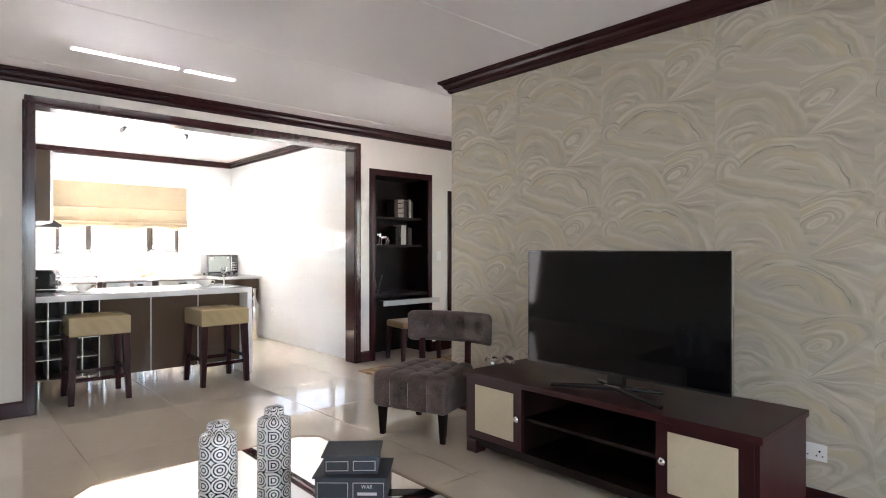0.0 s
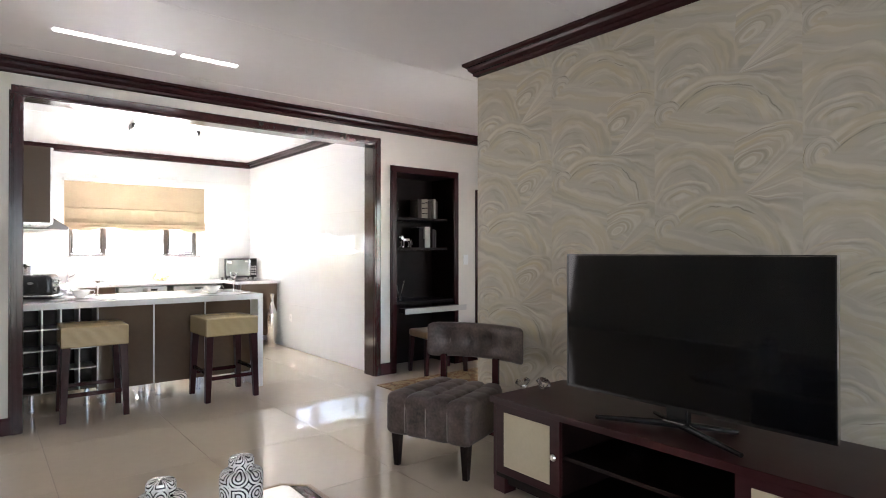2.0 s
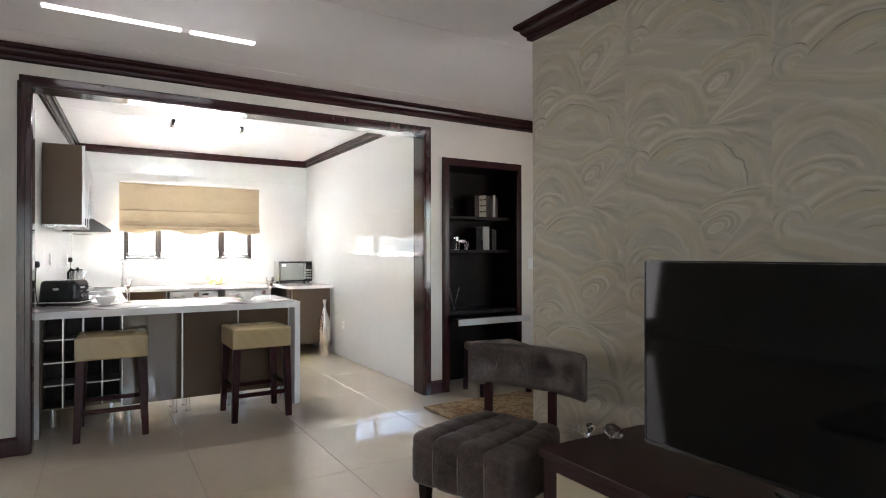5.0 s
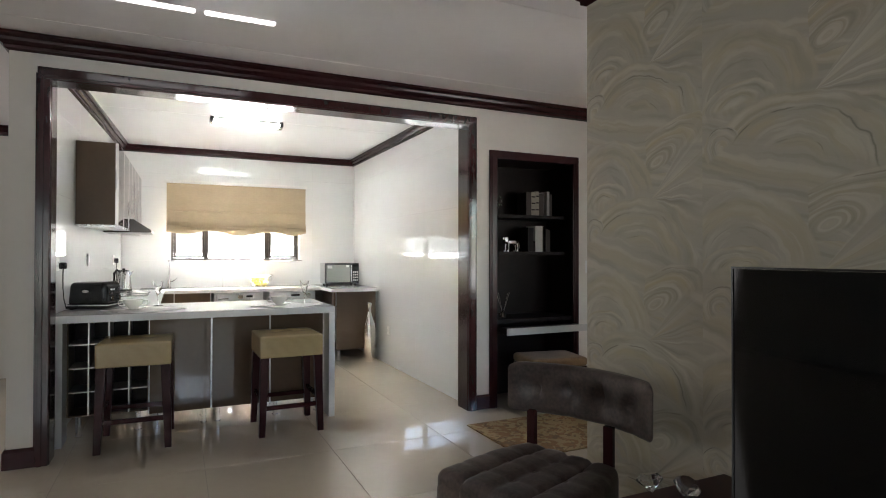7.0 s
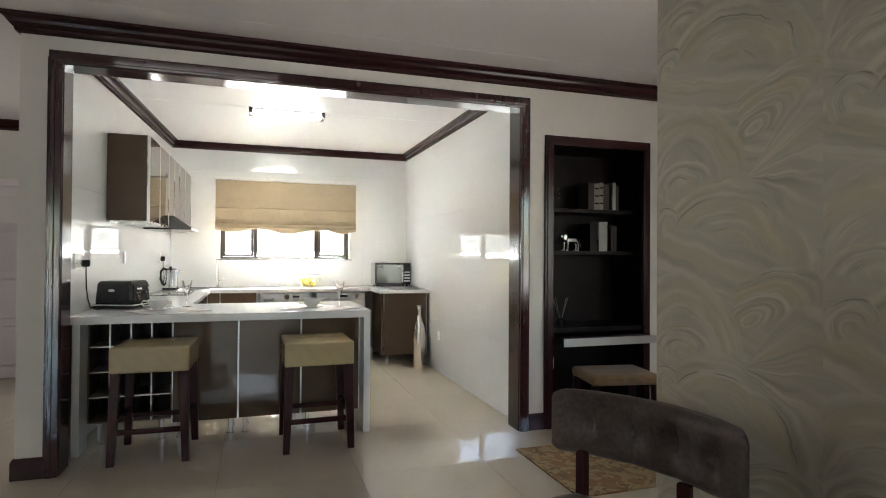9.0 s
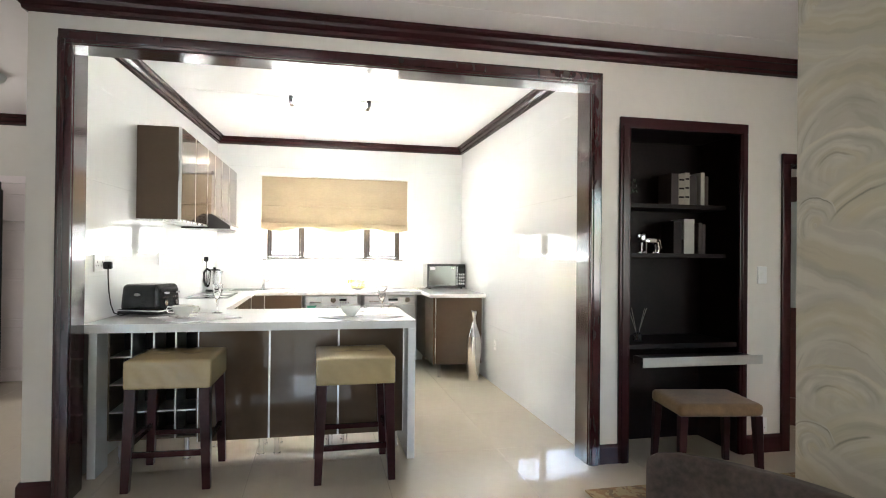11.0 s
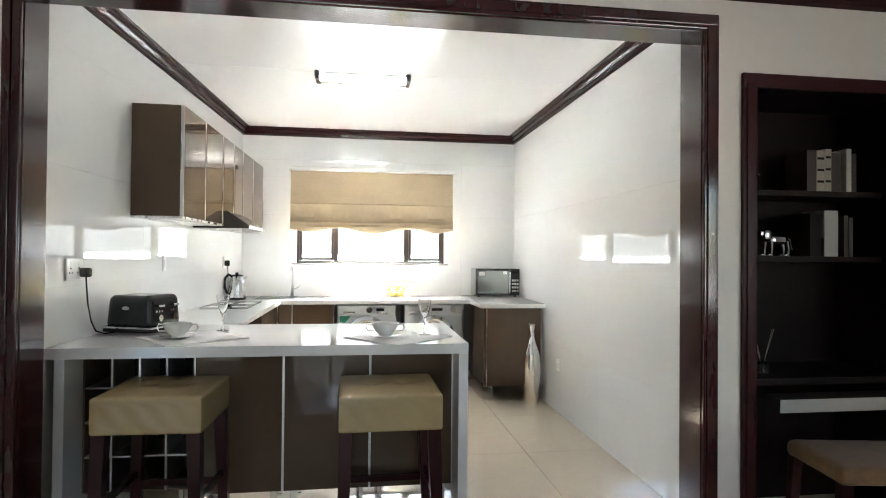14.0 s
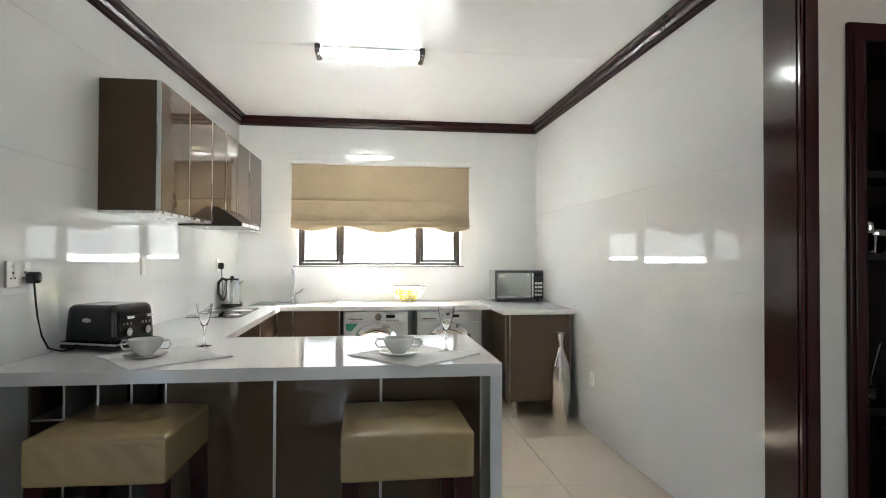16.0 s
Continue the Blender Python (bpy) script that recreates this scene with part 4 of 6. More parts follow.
for x in (X0 + 0.04, X1 - 0.04):
    for y in (9.48, 9.68):
        part("foot", cyl(bmesh.new(), (x, y, 0.9255), 0.014, 0.016, 12), M_BLACKP, mw)


# ---- bar stools ----
def stool(name, label, group, w, d, z0, z1, leg, seat_mat, splay, rails, tuft=True, soft_edge=0.014):
    s = thing(name, label, "stool", (0, 0, 0), group)

    def dimple(p, n):
        if p.z > 0.02 and tuft:
            for tx in (-0.16, 0.16):
                q = math.hypot(p.x - tx * w, p.y)
                p = p - Vector((0, 0, 0.014 * math.exp(-(q / 0.042) ** 2)))
            p = p - Vector((0, 0, 0.003 * math.exp(-(p.x / 0.03) ** 2)))
            p = p + Vector((0, 0, 0.014 * (1 - (2 * p.x / w) ** 2) * (1 - (2 * p.y / d) ** 2)))
        if abs(p.z) < 0.05:
            p = p + Vector((0, 0.0015 * math.sin(p.x * 60 + p.z * 40), 0))
        return p
    part("seat", rbox(bmesh.new(), (0, 0, (z0 + z1) / 2), (w, d, z1 - z0), soft_edge, 24, dimple), seat_mat, s, "", True)
    legs = []
    for sx in (-1, 1):
        for sy in (-1, 1):
            bm = bmesh.new()
            t, f = leg / 2, leg * 0.36
            top, bot = Vector((sx * (w / 2 - t - 0.008), sy * (d / 2 - t - 0.008), z0 + 0.004)), Vector((sx * (w / 2 - f + splay), sy * (d / 2 - f + splay), 0))
            rings = []
            for c, r in ((bot, f), (bot.lerp(top, 0.6), (f + t * 2) / 3), (top, t)):
                rings.append([bm.verts.new(c + Vector((a * r, b * r, 0))) for a, b in ((-1, -1), (1, -1), (1, 1), (-1, 1))])
            for a, b in zip(rings, rings[1:]):
                for i in range(4):
                    bm.faces.new((a[i], a[(i + 1) % 4], b[(i + 1) % 4], b[i]))
            bm.faces.new(rings[0])
            bm.faces.new(rings[-1])
            bmesh.ops.recalc_face_normals(bm, faces=bm.faces[:])
            bmesh.ops.bevel(bm, geom=bm.edges[:], offset=0.002, segments=1, affect="EDGES")
            part("leg", bm, M_CONS, s)
    e, g = w / 2 - leg * 0.45, d / 2 - leg * 0.45
    for k, zr in rails:
        if k == "x":
            for sy in (-1, 1):
                part("rail", B(-e + leg * 0.35, e - leg * 0.35, sy * g - 0.01, sy * g + 0.01, zr - 0.016, zr + 0.016, 0.002), M_WOOD, s)
        else:
            for sx in (-1, 1):
                part("rail", B(sx * e - 0.01, sx * e + 0.01, -g + leg * 0.35, g - leg * 0.35, zr - 0.016, zr + 0.016, 0.002), M_WOOD, s)
    return s


st = stool("bar_stool", "cream leather bar stool with dark mahogany legs", "stools at the breakfast bar", 0.472, 0.48, 0.578, 0.742, 0.06, M_LEATH, 0.004, (("x", 0.205), ("y", 0.255)))
st.matrix_basis = pose(1.525, 6.235, 0, 0, 0, -2)
copy_thing(st, pose(2.575, 6.165, 0, 0, 0, 1))

# ---- television corner ----
cons = thing("tv_console", "dark mahogany television console with cream door panels", "cabinet", (3.36, 2.13, 0))
CX0, CX1, CY0, CY1, CZ = 3.04, 3.67, 1.235, 3.03, 0.525
part("top", B(CX0 - 0.015, CX1, CY0 - 0.015, CY1 + 0.015, CZ - 0.035, CZ, 0.004), M_CONS, cons)
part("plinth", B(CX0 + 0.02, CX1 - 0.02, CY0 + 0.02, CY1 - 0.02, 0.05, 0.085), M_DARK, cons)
for y in (CY0, CY1 - 0.09):
    for x in (CX0, CX1 - 0.09):
        part("foot", B(x, x + 0.09, y, y + 0.09, 0, 0.0845, 0.006), M_CONS, cons)
# back, dividers, bottom and shelf: darker wood paints in the open interior's shade
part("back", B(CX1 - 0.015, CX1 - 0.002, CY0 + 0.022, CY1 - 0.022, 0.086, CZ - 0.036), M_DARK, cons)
for y0, y1 in ((CY0, CY0 + 0.022), (CY1 - 0.022, CY1)):
    part("side_panel", B(CX0, CX1 - 0.001, y0, y1, 0.0851, CZ - 0.0352), M_CONS, cons)
DW = 0.46
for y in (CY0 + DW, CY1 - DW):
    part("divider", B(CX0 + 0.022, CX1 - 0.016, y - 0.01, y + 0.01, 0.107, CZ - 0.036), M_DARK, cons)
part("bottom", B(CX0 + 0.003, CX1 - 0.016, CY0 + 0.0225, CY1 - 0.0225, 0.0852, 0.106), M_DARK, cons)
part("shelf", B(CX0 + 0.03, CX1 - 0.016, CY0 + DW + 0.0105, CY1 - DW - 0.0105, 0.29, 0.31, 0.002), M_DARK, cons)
for y0, y1, ky in ((CY0 + 0.024, CY0 + DW + 0.012, CY0 + DW - 0.022), (CY1 - DW - 0.012, CY1 - 0.024, CY1 - DW + 0.022)):
    d = part("door", B(CX0 - 0.002, CX0 + 0.02, y0, y1, 0.109, CZ - 0.037, 0.003), M_CONS, cons)
    part("door_panel", B(CX0 - 0.007, CX0 - 0.0022, y0 + 0.062, y1 - 0.062, 0.155, CZ - 0.075, 0.003), M_CREAMP, d, "cream fabric panel")
    bm = lathe(bmesh.new(), [(0.006, 0.0), (0.017, -0.004), (0.019, -0.012), (0.012, -0.02), (0.001, -0.022)], 20, (0, 0, 0), "y")
    bmesh.ops.rotate(bm, verts=bm.verts[:], matrix=Matrix.Rotation(radians(-90), 3, "Z"))
    bmesh.ops.translate(bm, verts=bm.verts[:], vec=(CX0 - 0.0025, ky, 0.30))
    part("knob", bm, M_CHROME, d, "round chrome knob", True)

tv = thing("television", "large black flat-screen television on the console", "television", (3.27, 2.05, CZ))
TX, TY0, TY1, TZ0, TZ1 = 3.235, 1.425, 2.665, 0.622, 1.322
part("back_shell", B(TX + 0.012, TX + 0.05, TY0 + 0.01, TY1 - 0.01, TZ0 + 0.01, TZ1 - 0.01, 0.01), M_BLACKP, tv)
part("screen", B(TX - 0.001, TX + 0.0115, TY0 + 0.006, TY1 - 0.006, TZ0 + 0.014, TZ1 - 0.006), M_SCREEN, tv)
bm = bmesh.new()
for a in ((TY0, TY0 + 0.0055, TZ0, TZ1), (TY1 - 0.0055, TY1, TZ0, TZ1), (TY0 + 0.0055, TY1 - 0.0055, TZ0, TZ0 + 0.0135), (TY0 + 0.0055, TY1 - 0.0055, TZ1 - 0.0055, TZ1)):
    box(bm, TX - 0.004, TX + 0.0115, *a)
part("bezel", bm, M_BLACKP, tv)
part("edge_trim", B(TX - 0.0035, TX + 0.02, TY0 - 0.003, TY0 - 0.0005, TZ0, TZ1), M_ALU, tv, "silver edge trim")
part("neck", B(TX + 0.0, TX + 0.04, 2.0, 2.1, CZ + 0.02, TZ0 + 0.06, 0.006), M_BLACKP, tv)
for s in (-1, 1):
    part("stand_arm", tube(bmesh.new(), [(TX + 0.02, 2.05, CZ + 0.028), (TX - 0.06, 2.05 + s * 0.16, CZ + 0.024), (TX - 0.13, 2.05 + s * 0.34, CZ + 0.013)], [0.018, 0.014, 0.010], 10), M_BLACKP, tv, "", True)
    part("stand_arm", tube(bmesh.new(), [(TX + 0.02, 2.05, CZ + 0.028), (TX + 0.1, 2.05 + s * 0.12, CZ + 0.02), (TX + 0.16, 2.05 + s * 0.2, CZ + 0.012)], [0.016, 0.012, 0.010], 10), M_BLACKP, tv, "", True)
part("stand_trim", B(TX - 0.032, TX - 0.022, 2.0, 2.1, CZ + 0.04, CZ + 0.048, 0.002), M_CHROME, tv)

orn = [(3.29, 3.025), (3.365, 2.965)]
for i, (x, y) in enumerate(orn):
    o = thing("crystal_ornament", "cut crystal gem ornament on the console", "ornament", (x, y, CZ), "crystal ornaments")
    bm = lathe(bmesh.new(), [(0.001, 0.0), (0.043, 0.038), (0.047, 0.043), (0.031, 0.062), (0.001, 0.062)], 8, (0, 0, 0.008))
    bmesh.ops.rotate(bm, verts=bm.verts[:], matrix=Matrix.Rotation(radians(24 if i else -18), 3, "X"))
    bmesh.ops.translate(bm, verts=bm.verts[:], vec=(x, y, CZ - min(v.co.z for v in bm.verts) + 0.0003))
    part("gem", bm, M_GLASS, o)

# slipper chair
M_PIPE = mat("grey_piping", (0.20, 0.17, 0.15), 0.5, var=0.1, scale=30)
chair = thing("slipper_chair", "tufted grey-brown velvet slipper chair with dark wooden legs", "chair", (0, 0, 0))
CW, CD = 0.60, 0.58


def channel(p, n):
    """Four upright channels over the front and top, with pinched tufts."""
    u = (p.x / CW + 0.5) * 4
    g = math.exp(-((u - round(u)) / 0.07) ** 2) * (1 if 0.5 < u < 3.5 else 0)
    if p.z > 0.06:
        v = (p.y / CD + 0.5) * 4
        gv = math.exp(-((v - round(v)) / 0.09) ** 2) * (1 if 0.5 < v < 3.5 else 0)
        p = p - Vector((0, 0, 0.010 * g + 0.005 * gv + 0.016 * g * gv))
        p = p + Vector((0, 0, 0.012 * abs(math.sin(math.pi * u)) ** 0.5))
    elif p.y < -CD / 2 + 0.04:
        p = p + Vector((0, 0.010 * g - 0.008 * abs(math.sin(math.pi * u)) ** 0.5, 0))
    if p.y > 0:
        p = Vector((p.x * (1 - 0.22 * (2 * p.y / CD) ** 2), p.y, p.z))
    return p


part("seat", rbox(bmesh.new(), (0, 0, 0.328), (CW, CD, 0.25), 0.04, 30, channel), M_VELV, chair, "", True)
for u in (-0.25, 0.0, 0.25):
    bm = tube(bmesh.new(), [(u * CW, -CD / 2 + 0.004, 0.225), (u * CW, -CD / 2 - 0.001, 0.33), (u * CW, -CD / 2 + 0.004, 0.42), (u * CW, -CD / 2 + 0.03, 0.446), (u * CW, -0.1, 0.447), (u * CW, 0.2, 0.445)], 0.0035, 6)
    part("piping", bm, M_PIPE, chair, "", True)
for sx in (-1, 1):
    for y, spl in ((-CD / 2 + 0.06, 0.0), (CD / 2 - 0.05, 0.05)):
        bm = bmesh.new()
        rings = []
        for z, r, o in ((0, 0.016, spl), (0.12, 0.022, spl * 0.4), (0.222, 0.027, 0)):
            rings.append([bm.verts.new((sx * (CW / 2 - 0.055) + a * r, y + o + b * r, z)) for a, b in ((-1, -1), (1, -1), (1, 1), (-1, 1))])
        for a, b in zip(rings, rings[1:]):
            for i in range(4):
                bm.faces.new((a[i], a[(i + 1) % 4], b[(i + 1) % 4], b[i]))
        bm.faces.new(rings[0])
        bm.faces.new(rings[-1])
        bmesh.ops.recalc_face_normals(bm, faces=bm.faces[:])
        part("leg", bm, M_DARK, chair)
    part("back_post", B(sx * 0.20 - 0.022, sx * 0.20 + 0.022, CD / 2 - 0.04, CD / 2 - 0.015, 0.40, 0.625, 0.003), M_WOOD, chair)
BWID, RB = 0.74, 0.62


def back_curve(p, n):
    a = p.x / RB
    y = p.y
    for tx in (-0.24, -0.08, 0.08, 0.24):
        q = math.hypot(p.x - tx, p.z)
        if y < 0:
            y += 0.030 * math.exp(-(q / 0.04) ** 2) + 0.010 * math.exp(-((p.x - tx) / 0.018) ** 2) + 0.003 * math.sin(p.x * 70 + p.z * 40) * math.exp(-(q / 0.07) ** 2)
    return Vector(((RB - y) * math.sin(a), y - RB * (1 - math.cos(a)), p.z))


part("backrest", rbox(bmesh.new(), (0.06, CD / 2 + 0.05, 0.725), (BWID, 0.09, 0.235), 0.036, 30, back_curve), M_VELV, chair, "tufted curved backrest", True)
chair.matrix_basis = pose(3.135, 3.53, 0, 0, 0, -70)

# coffee table and what stands on it
TZ = 0.45
tab = thing("coffee_table", "low coffee table with a clipped-corner mirrored top and gold rim", "coffee table", (1.28, 2.05, 0))
tx0, tx1, ty0, ty1, ch = 0.755, 1.77, 1.15, 2.80, 0.085


def octo(i):
    return [(tx0 + ch, ty0 + i), (tx1 - ch, ty0 + i), (tx1 - i, ty0 + ch), (tx1 - i, ty1 - ch), (tx1 - ch, ty1 - i), (tx0 + ch, ty1 - i), (tx0 + i, ty1 - ch), (tx0 + i, ty0 + ch)]


part("mirror_top", prism(bmesh.new(), octo(0.014), TZ - 0.012, TZ - 0.002), M_MIRROR, tab)
ro, ri = octo(0.0), octo(0.0135)
bm = bmesh.new()
vs = [[bm.verts.new((*p, z)) for p in r] for r, z in ((ro, TZ), (ri, TZ), (ri, TZ - 0.03), (ro, TZ - 0.03))]
for a, b in zip(vs, vs[1:] + vs[:1]):
    for i in range(8):
        bm.faces.new((a[i], a[(i + 1) % 8], b[(i + 1) % 8], b[i]))
bmesh.ops.recalc_face_normals(bm, faces=bm.faces[:])
part("rim", bm, M_RIM, tab, "thin aged gold rim")
part("inlay", prism(bmesh.new(), [(1.56, 2.02), (1.75, 1.86), (1.75, 1.93), (1.60, 2.06)], TZ - 0.0019, TZ - 0.0008), M_SCREEN, tab, "black glass inlay strip")
part("pedestal", B(tx0 + 0.25, tx1 - 0.25, ty0 + 0.35, ty1 - 0.35, 0, TZ - 0.031, 0.01), M_DARK, tab)


def jar(x, y, h, r, rz):
    j = thing("patterned_jar", "white lidded jar with a black geometric pattern", "jar", (x, y, TZ), "jars on the coffee table")
    body = [(r * 0.93, 0), (r, 0.008), (r, h * 0.765), (r * 0.96, h * 0.795), (r * 0.84, h * 0.82), (r * 0.52, h * 0.83), (r * 0.52, h * 0.845)]
    part("body", lathe(bmesh.new(), body, 40, (x, y, TZ)), M_JAR, j, "", True)
    part("lid", lathe(bmesh.new(), [(r * 0.57, h * 0.85), (r * 0.59, h * 0.86), (r * 0.59, h * 0.955), (r * 0.52, h * 0.985), (r * 0.25, h), (0.001, h)], 32, (x, y, TZ)), M_JAR, j, "matching lid", True)
    j.rotation_euler = (0, 0, rz)


jar(1.187, 2.458, 0.245, 0.068, 0.4)
jar(1.430, 2.504, 0.245, 0.066, 1.1)


def box_book(x, y, z, w, d, h, rz, label, lines):
    b = thing("book_box", label, "box", (0, 0, 0), "dark boxes on the coffee table")
    part("case", B(-w / 2, w / 2, -d / 2, d / 2, 0, h - 0.006, 0.003), M_BOOK, b)
    part("lid", B(-w / 2 - 0.008, w / 2 + 0.008, -d / 2 - 0.008, d / 2 + 0.008, h - 0.0058, h, 0.002), M_BOOK, b)
    for px in (-w / 4, w / 4):
        bm = bmesh.new()
        e = w / 4 - 0.008
        for a in ((px - e, px + e, 0.012, 0.0145), (px - e, px + e, h - 0.022, h - 0.0195), (px - e, px - e + 0.0025, 0.0145, h - 0.022), (px + e - 0.0025, px + e, 0.0145, h - 0.022)):
            box(bm, a[0], a[1], -d / 2 - 0.0012, -d / 2 - 0.0002, a[2], a[3])
        part("label_frame", bm, M_SILK, b, "fine silver frame")
    for i, t in enumerate(lines):
        text("lettering", t, 0.017, pose(w / 4 - 0.005, -d / 2 - 0.0006, h * 0.55 - i * 0.021, 90), M_TEXT, b)
    if lines:
        part("lettering_bar", B(w / 4 - 0.038, w / 4 + 0.03, -d / 2 - 0.0012, -d / 2 - 0.0002, h * 0.55 - 0.024, h * 0.55 - 0.014), M_TEXT, b, "pale unreadable lettering")
    b.matrix_basis = pose(x, y, z, 0, 0, rz)


box_book(1.54, 2.085, TZ, 0.25, 0.18, 0.088, -43, "dark slate leather book box, the lower of the stack", ["WAR"])
box_book(1.54, 2.095, TZ + 0.0885, 0.19, 0.15, 0.066, -40, "smaller dark slate leather book box on top of the stack", [])

# ---- niche with desk ----
NX0, NX1, NZ = 4.365, 5.20, 2.215
niche = tagged(new("desk_niche"), "dark mahogany built-in niche with shelves and a desk", "shelving", kind="structure")
bm = bmesh.new()
for x0, x1 in ((4.288, NX0), (NX1, 5.262)):
    box(bm, x0, x1, YW - 0.022, YW - 0.001, 0, NZ, 0.004)
    box(bm, x0 + 0.018, x1 - 0.018, YW - 0.03, YW - 0.0225, 0, NZ + 0.02, 0.003)
box(bm, 4.288, 5.262, YW - 0.022, YW - 0.001, NZ + 0.0005, 2.286, 0.004)
part("casing", bm, M_WOOD, niche)
NB_ = YW + 0.42
part("back_panel", B(4.332, 5.218, NB_, NB_ + 0.02, 0, NZ + 0.02), M_DARK, niche)
for x0, x1 in ((4.332, NX0), (NX1, 5.218)):
    part("side_panel", B(x0, x1, YW, NB_ - 0.001, 0, NZ), M_DARK, niche)
part("top_panel", B(4.332, 5.218, YW, NB_ - 0.001, NZ + 0.001, NZ + 0.02), M_DARK, niche)
for z in (1.73, 1.385):
    part("shelf", B(NX0 + 0.001, NX1 - 0.001, YW + 0.12, NB_ - 0.002, z - 0.03, z, 0.002), M_DARK, niche)
part("desk_top", B(NX0 + 0.001, NX1 - 0.001, YW + 0.002, NB_ - 0.002, 0.74, 0.775, 0.003), M_DARK, niche)
desk = part("desk_drawer", B(NX0 + 0.02, NX1 - 0.02, YW - 0.17, YW - 0.033, 0.66, 0.712, 0.003), M_DARK, niche)
part("drawer_front", B(NX0 + 0.004, NX1 + 0.05, YW - 0.178, YW - 0.171, 0.655, 0.716, 0.002), M_SILK, desk, "silver drawer front")

ns = stool("upholstered_stool", "tan suede upholstered stool with dark legs under the niche desk", "", 0.53, 0.42, 0.395, 0.475, 0.05, M_TAN, 0.0, (), False, 0.03)
ns.matrix_basis = pose(4.775, 5.71, 0, 0, 0, -9)


def book(x0, x1, y0, d, z, h, material, lean=0.0, label="book standing on the niche shelf"):
    b = thing("book", label, "book", ((x0 + x1) / 2, y0 + d / 2, z), "books in the niche")
    t = 0.003
    part("pages", B(x0 + t + 0.0002, x1 - t - 0.0002, y0 + 0.004, y0 + d - 0.004, z + 0.003, z + h - 0.004), M_PAPER, b)
    bm = bmesh.new()
    box(bm, x0, x0 + t, y0 + 0.003, y0 + d, z, z + h)
    box(bm, x1 - t, x1, y0 + 0.003, y0 + d, z, z + h)
    box(bm, x0, x1, y0, y0 + 0.003, z, z + h)
    part("cover", bm, material, b)
    if material is M_BK1:
        for k in (0.22, 0.5, 0.78):
            part("spine_band", B(x0 + 0.004, x1 - 0.004, y0 - 0.001, y0 - 0.0001, z + h * k, z + h * k + 0.012), M_DARK, b)
    b.rotation_euler = (0, lean, 0)


M_BK1 = mat("faded_book_cloth", (0.27, 0.235, 0.19), 0.7, var=0.15, scale=20)
M_BK2 = mat("brown_book_cloth", (0.032, 0.018, 0.014), 0.6, var=0.2, scale=20)
M_BK3 = mat("white_book_cover", (0.36, 0.34, 0.30), 0.6, var=0.08, scale=20)
BY0 = YW + 0.15
for x0, x1, h, m in ((4.78, 4.835, 0.22, M_BK2), (4.837, 4.885, 0.22, M_BK1), (4.887, 4.925, 0.23, M_BK1), (4.928, 4.98, 0.21, M_BK2), (5.015, 5.045, 0.235, M_BK3), (5.047, 5.075, 0.21, M_BK2)):
    book(x0, x1, BY0, 0.16, 1.7303, h, m, label="old cloth-bound book on the upper niche shelf")
for x0, x1, h, m in ((4.80, 4.865, 0.23, M_DARK), (4.868, 4.882, 0.10, M_DARK), (4.884, 4.965, 0.245, M_BK3), (5.0, 5.025, 0.22, M_BK2), (5.03, 5.055, 0.21, M_BK2)):
    book(x0, x1, BY0, 0.16, 1.3853, h, m, label="book on the lower niche shelf")

# silver lion figure: one plain mesh
bm = bmesh.new()
LX, LY, LZ = 4.665, YW + 0.24, 1.3852
rbox(bm, (LX + 0.015, LY, LZ + 0.088), (0.115, 0.042, 0.05), 0.02, 6)
rbox(bm, (LX - 0.055, LY, LZ + 0.112), (0.06, 0.056, 0.075), 0.027, 6)
rbox(bm, (LX - 0.082, LY, LZ + 0.122), (0.035, 0.032, 0.036), 0.014, 5)
for dx, dy in ((-0.055, 0.014), (-0.035, -0.014), (0.058, 0.014), (0.066, -0.014)):
    tube(bm, [(LX + dx, LY + dy, LZ), (LX + dx + 0.004, LY + dy, LZ + 0.035), (LX + dx * 0.9, LY + dy, LZ + 0.08)], [0.009, 0.0075, 0.014], 8)
    rbox(bm, (LX + dx - 0.006, LY + dy, LZ + 0.006), (0.026, 0.016, 0.012), 0.004, 3)
tube(bm, [(LX + 0.07, LY, LZ + 0.1), (LX + 0.088, LY, LZ + 0.09), (LX + 0.094, LY, LZ + 0.055), (LX + 0.10, LY, LZ + 0.035)], [0.006, 0.005, 0.005, 0.008], 8)
tagged(part("lion_figure", bm, M_CHROME, None, "", True), "silver lion figure standing on the niche shelf", "figurine")

dif = thing("reed_diffuser", "small glass reed diffuser on the niche desk", "diffuser", (4.53, YW + 0.16, 0.775))
part("bottle", lathe(bmesh.new(), [(0.030, 0), (0.032, 0.004), (0.032, 0.045), (0.014, 0.056), (0.014, 0.072)], 20, (4.53, YW + 0.16, 0.7753)), M_GLASS, dif, "", True)
for dx, dy in ((-0.07, 0.0), (0.075, 0.01), (-0.03, 0.03), (0.04, -0.02)):
    part("reed", tube(bmesh.new(), [(4.53 - dx * 0.1, YW + 0.16, 0.782), (4.53 + dx, YW + 0.16 + dy, 1.0)], 0.0018, 5), M_BK1, dif)
pot = thing("potted_plant", "small dark leafy plant on the niche shelf", "plant", (4.47, YW + 0.26, 1.73))
part("pot", lathe(bmesh.new(), [(0.035, 0), (0.045, 0.06), (0.041, 0.062), (0.001, 0.055)], 18, (4.47, YW + 0.26, 1.7303)), M_SILK, pot, "", True)
bm = bmesh.new()
rg = random.Random(4)
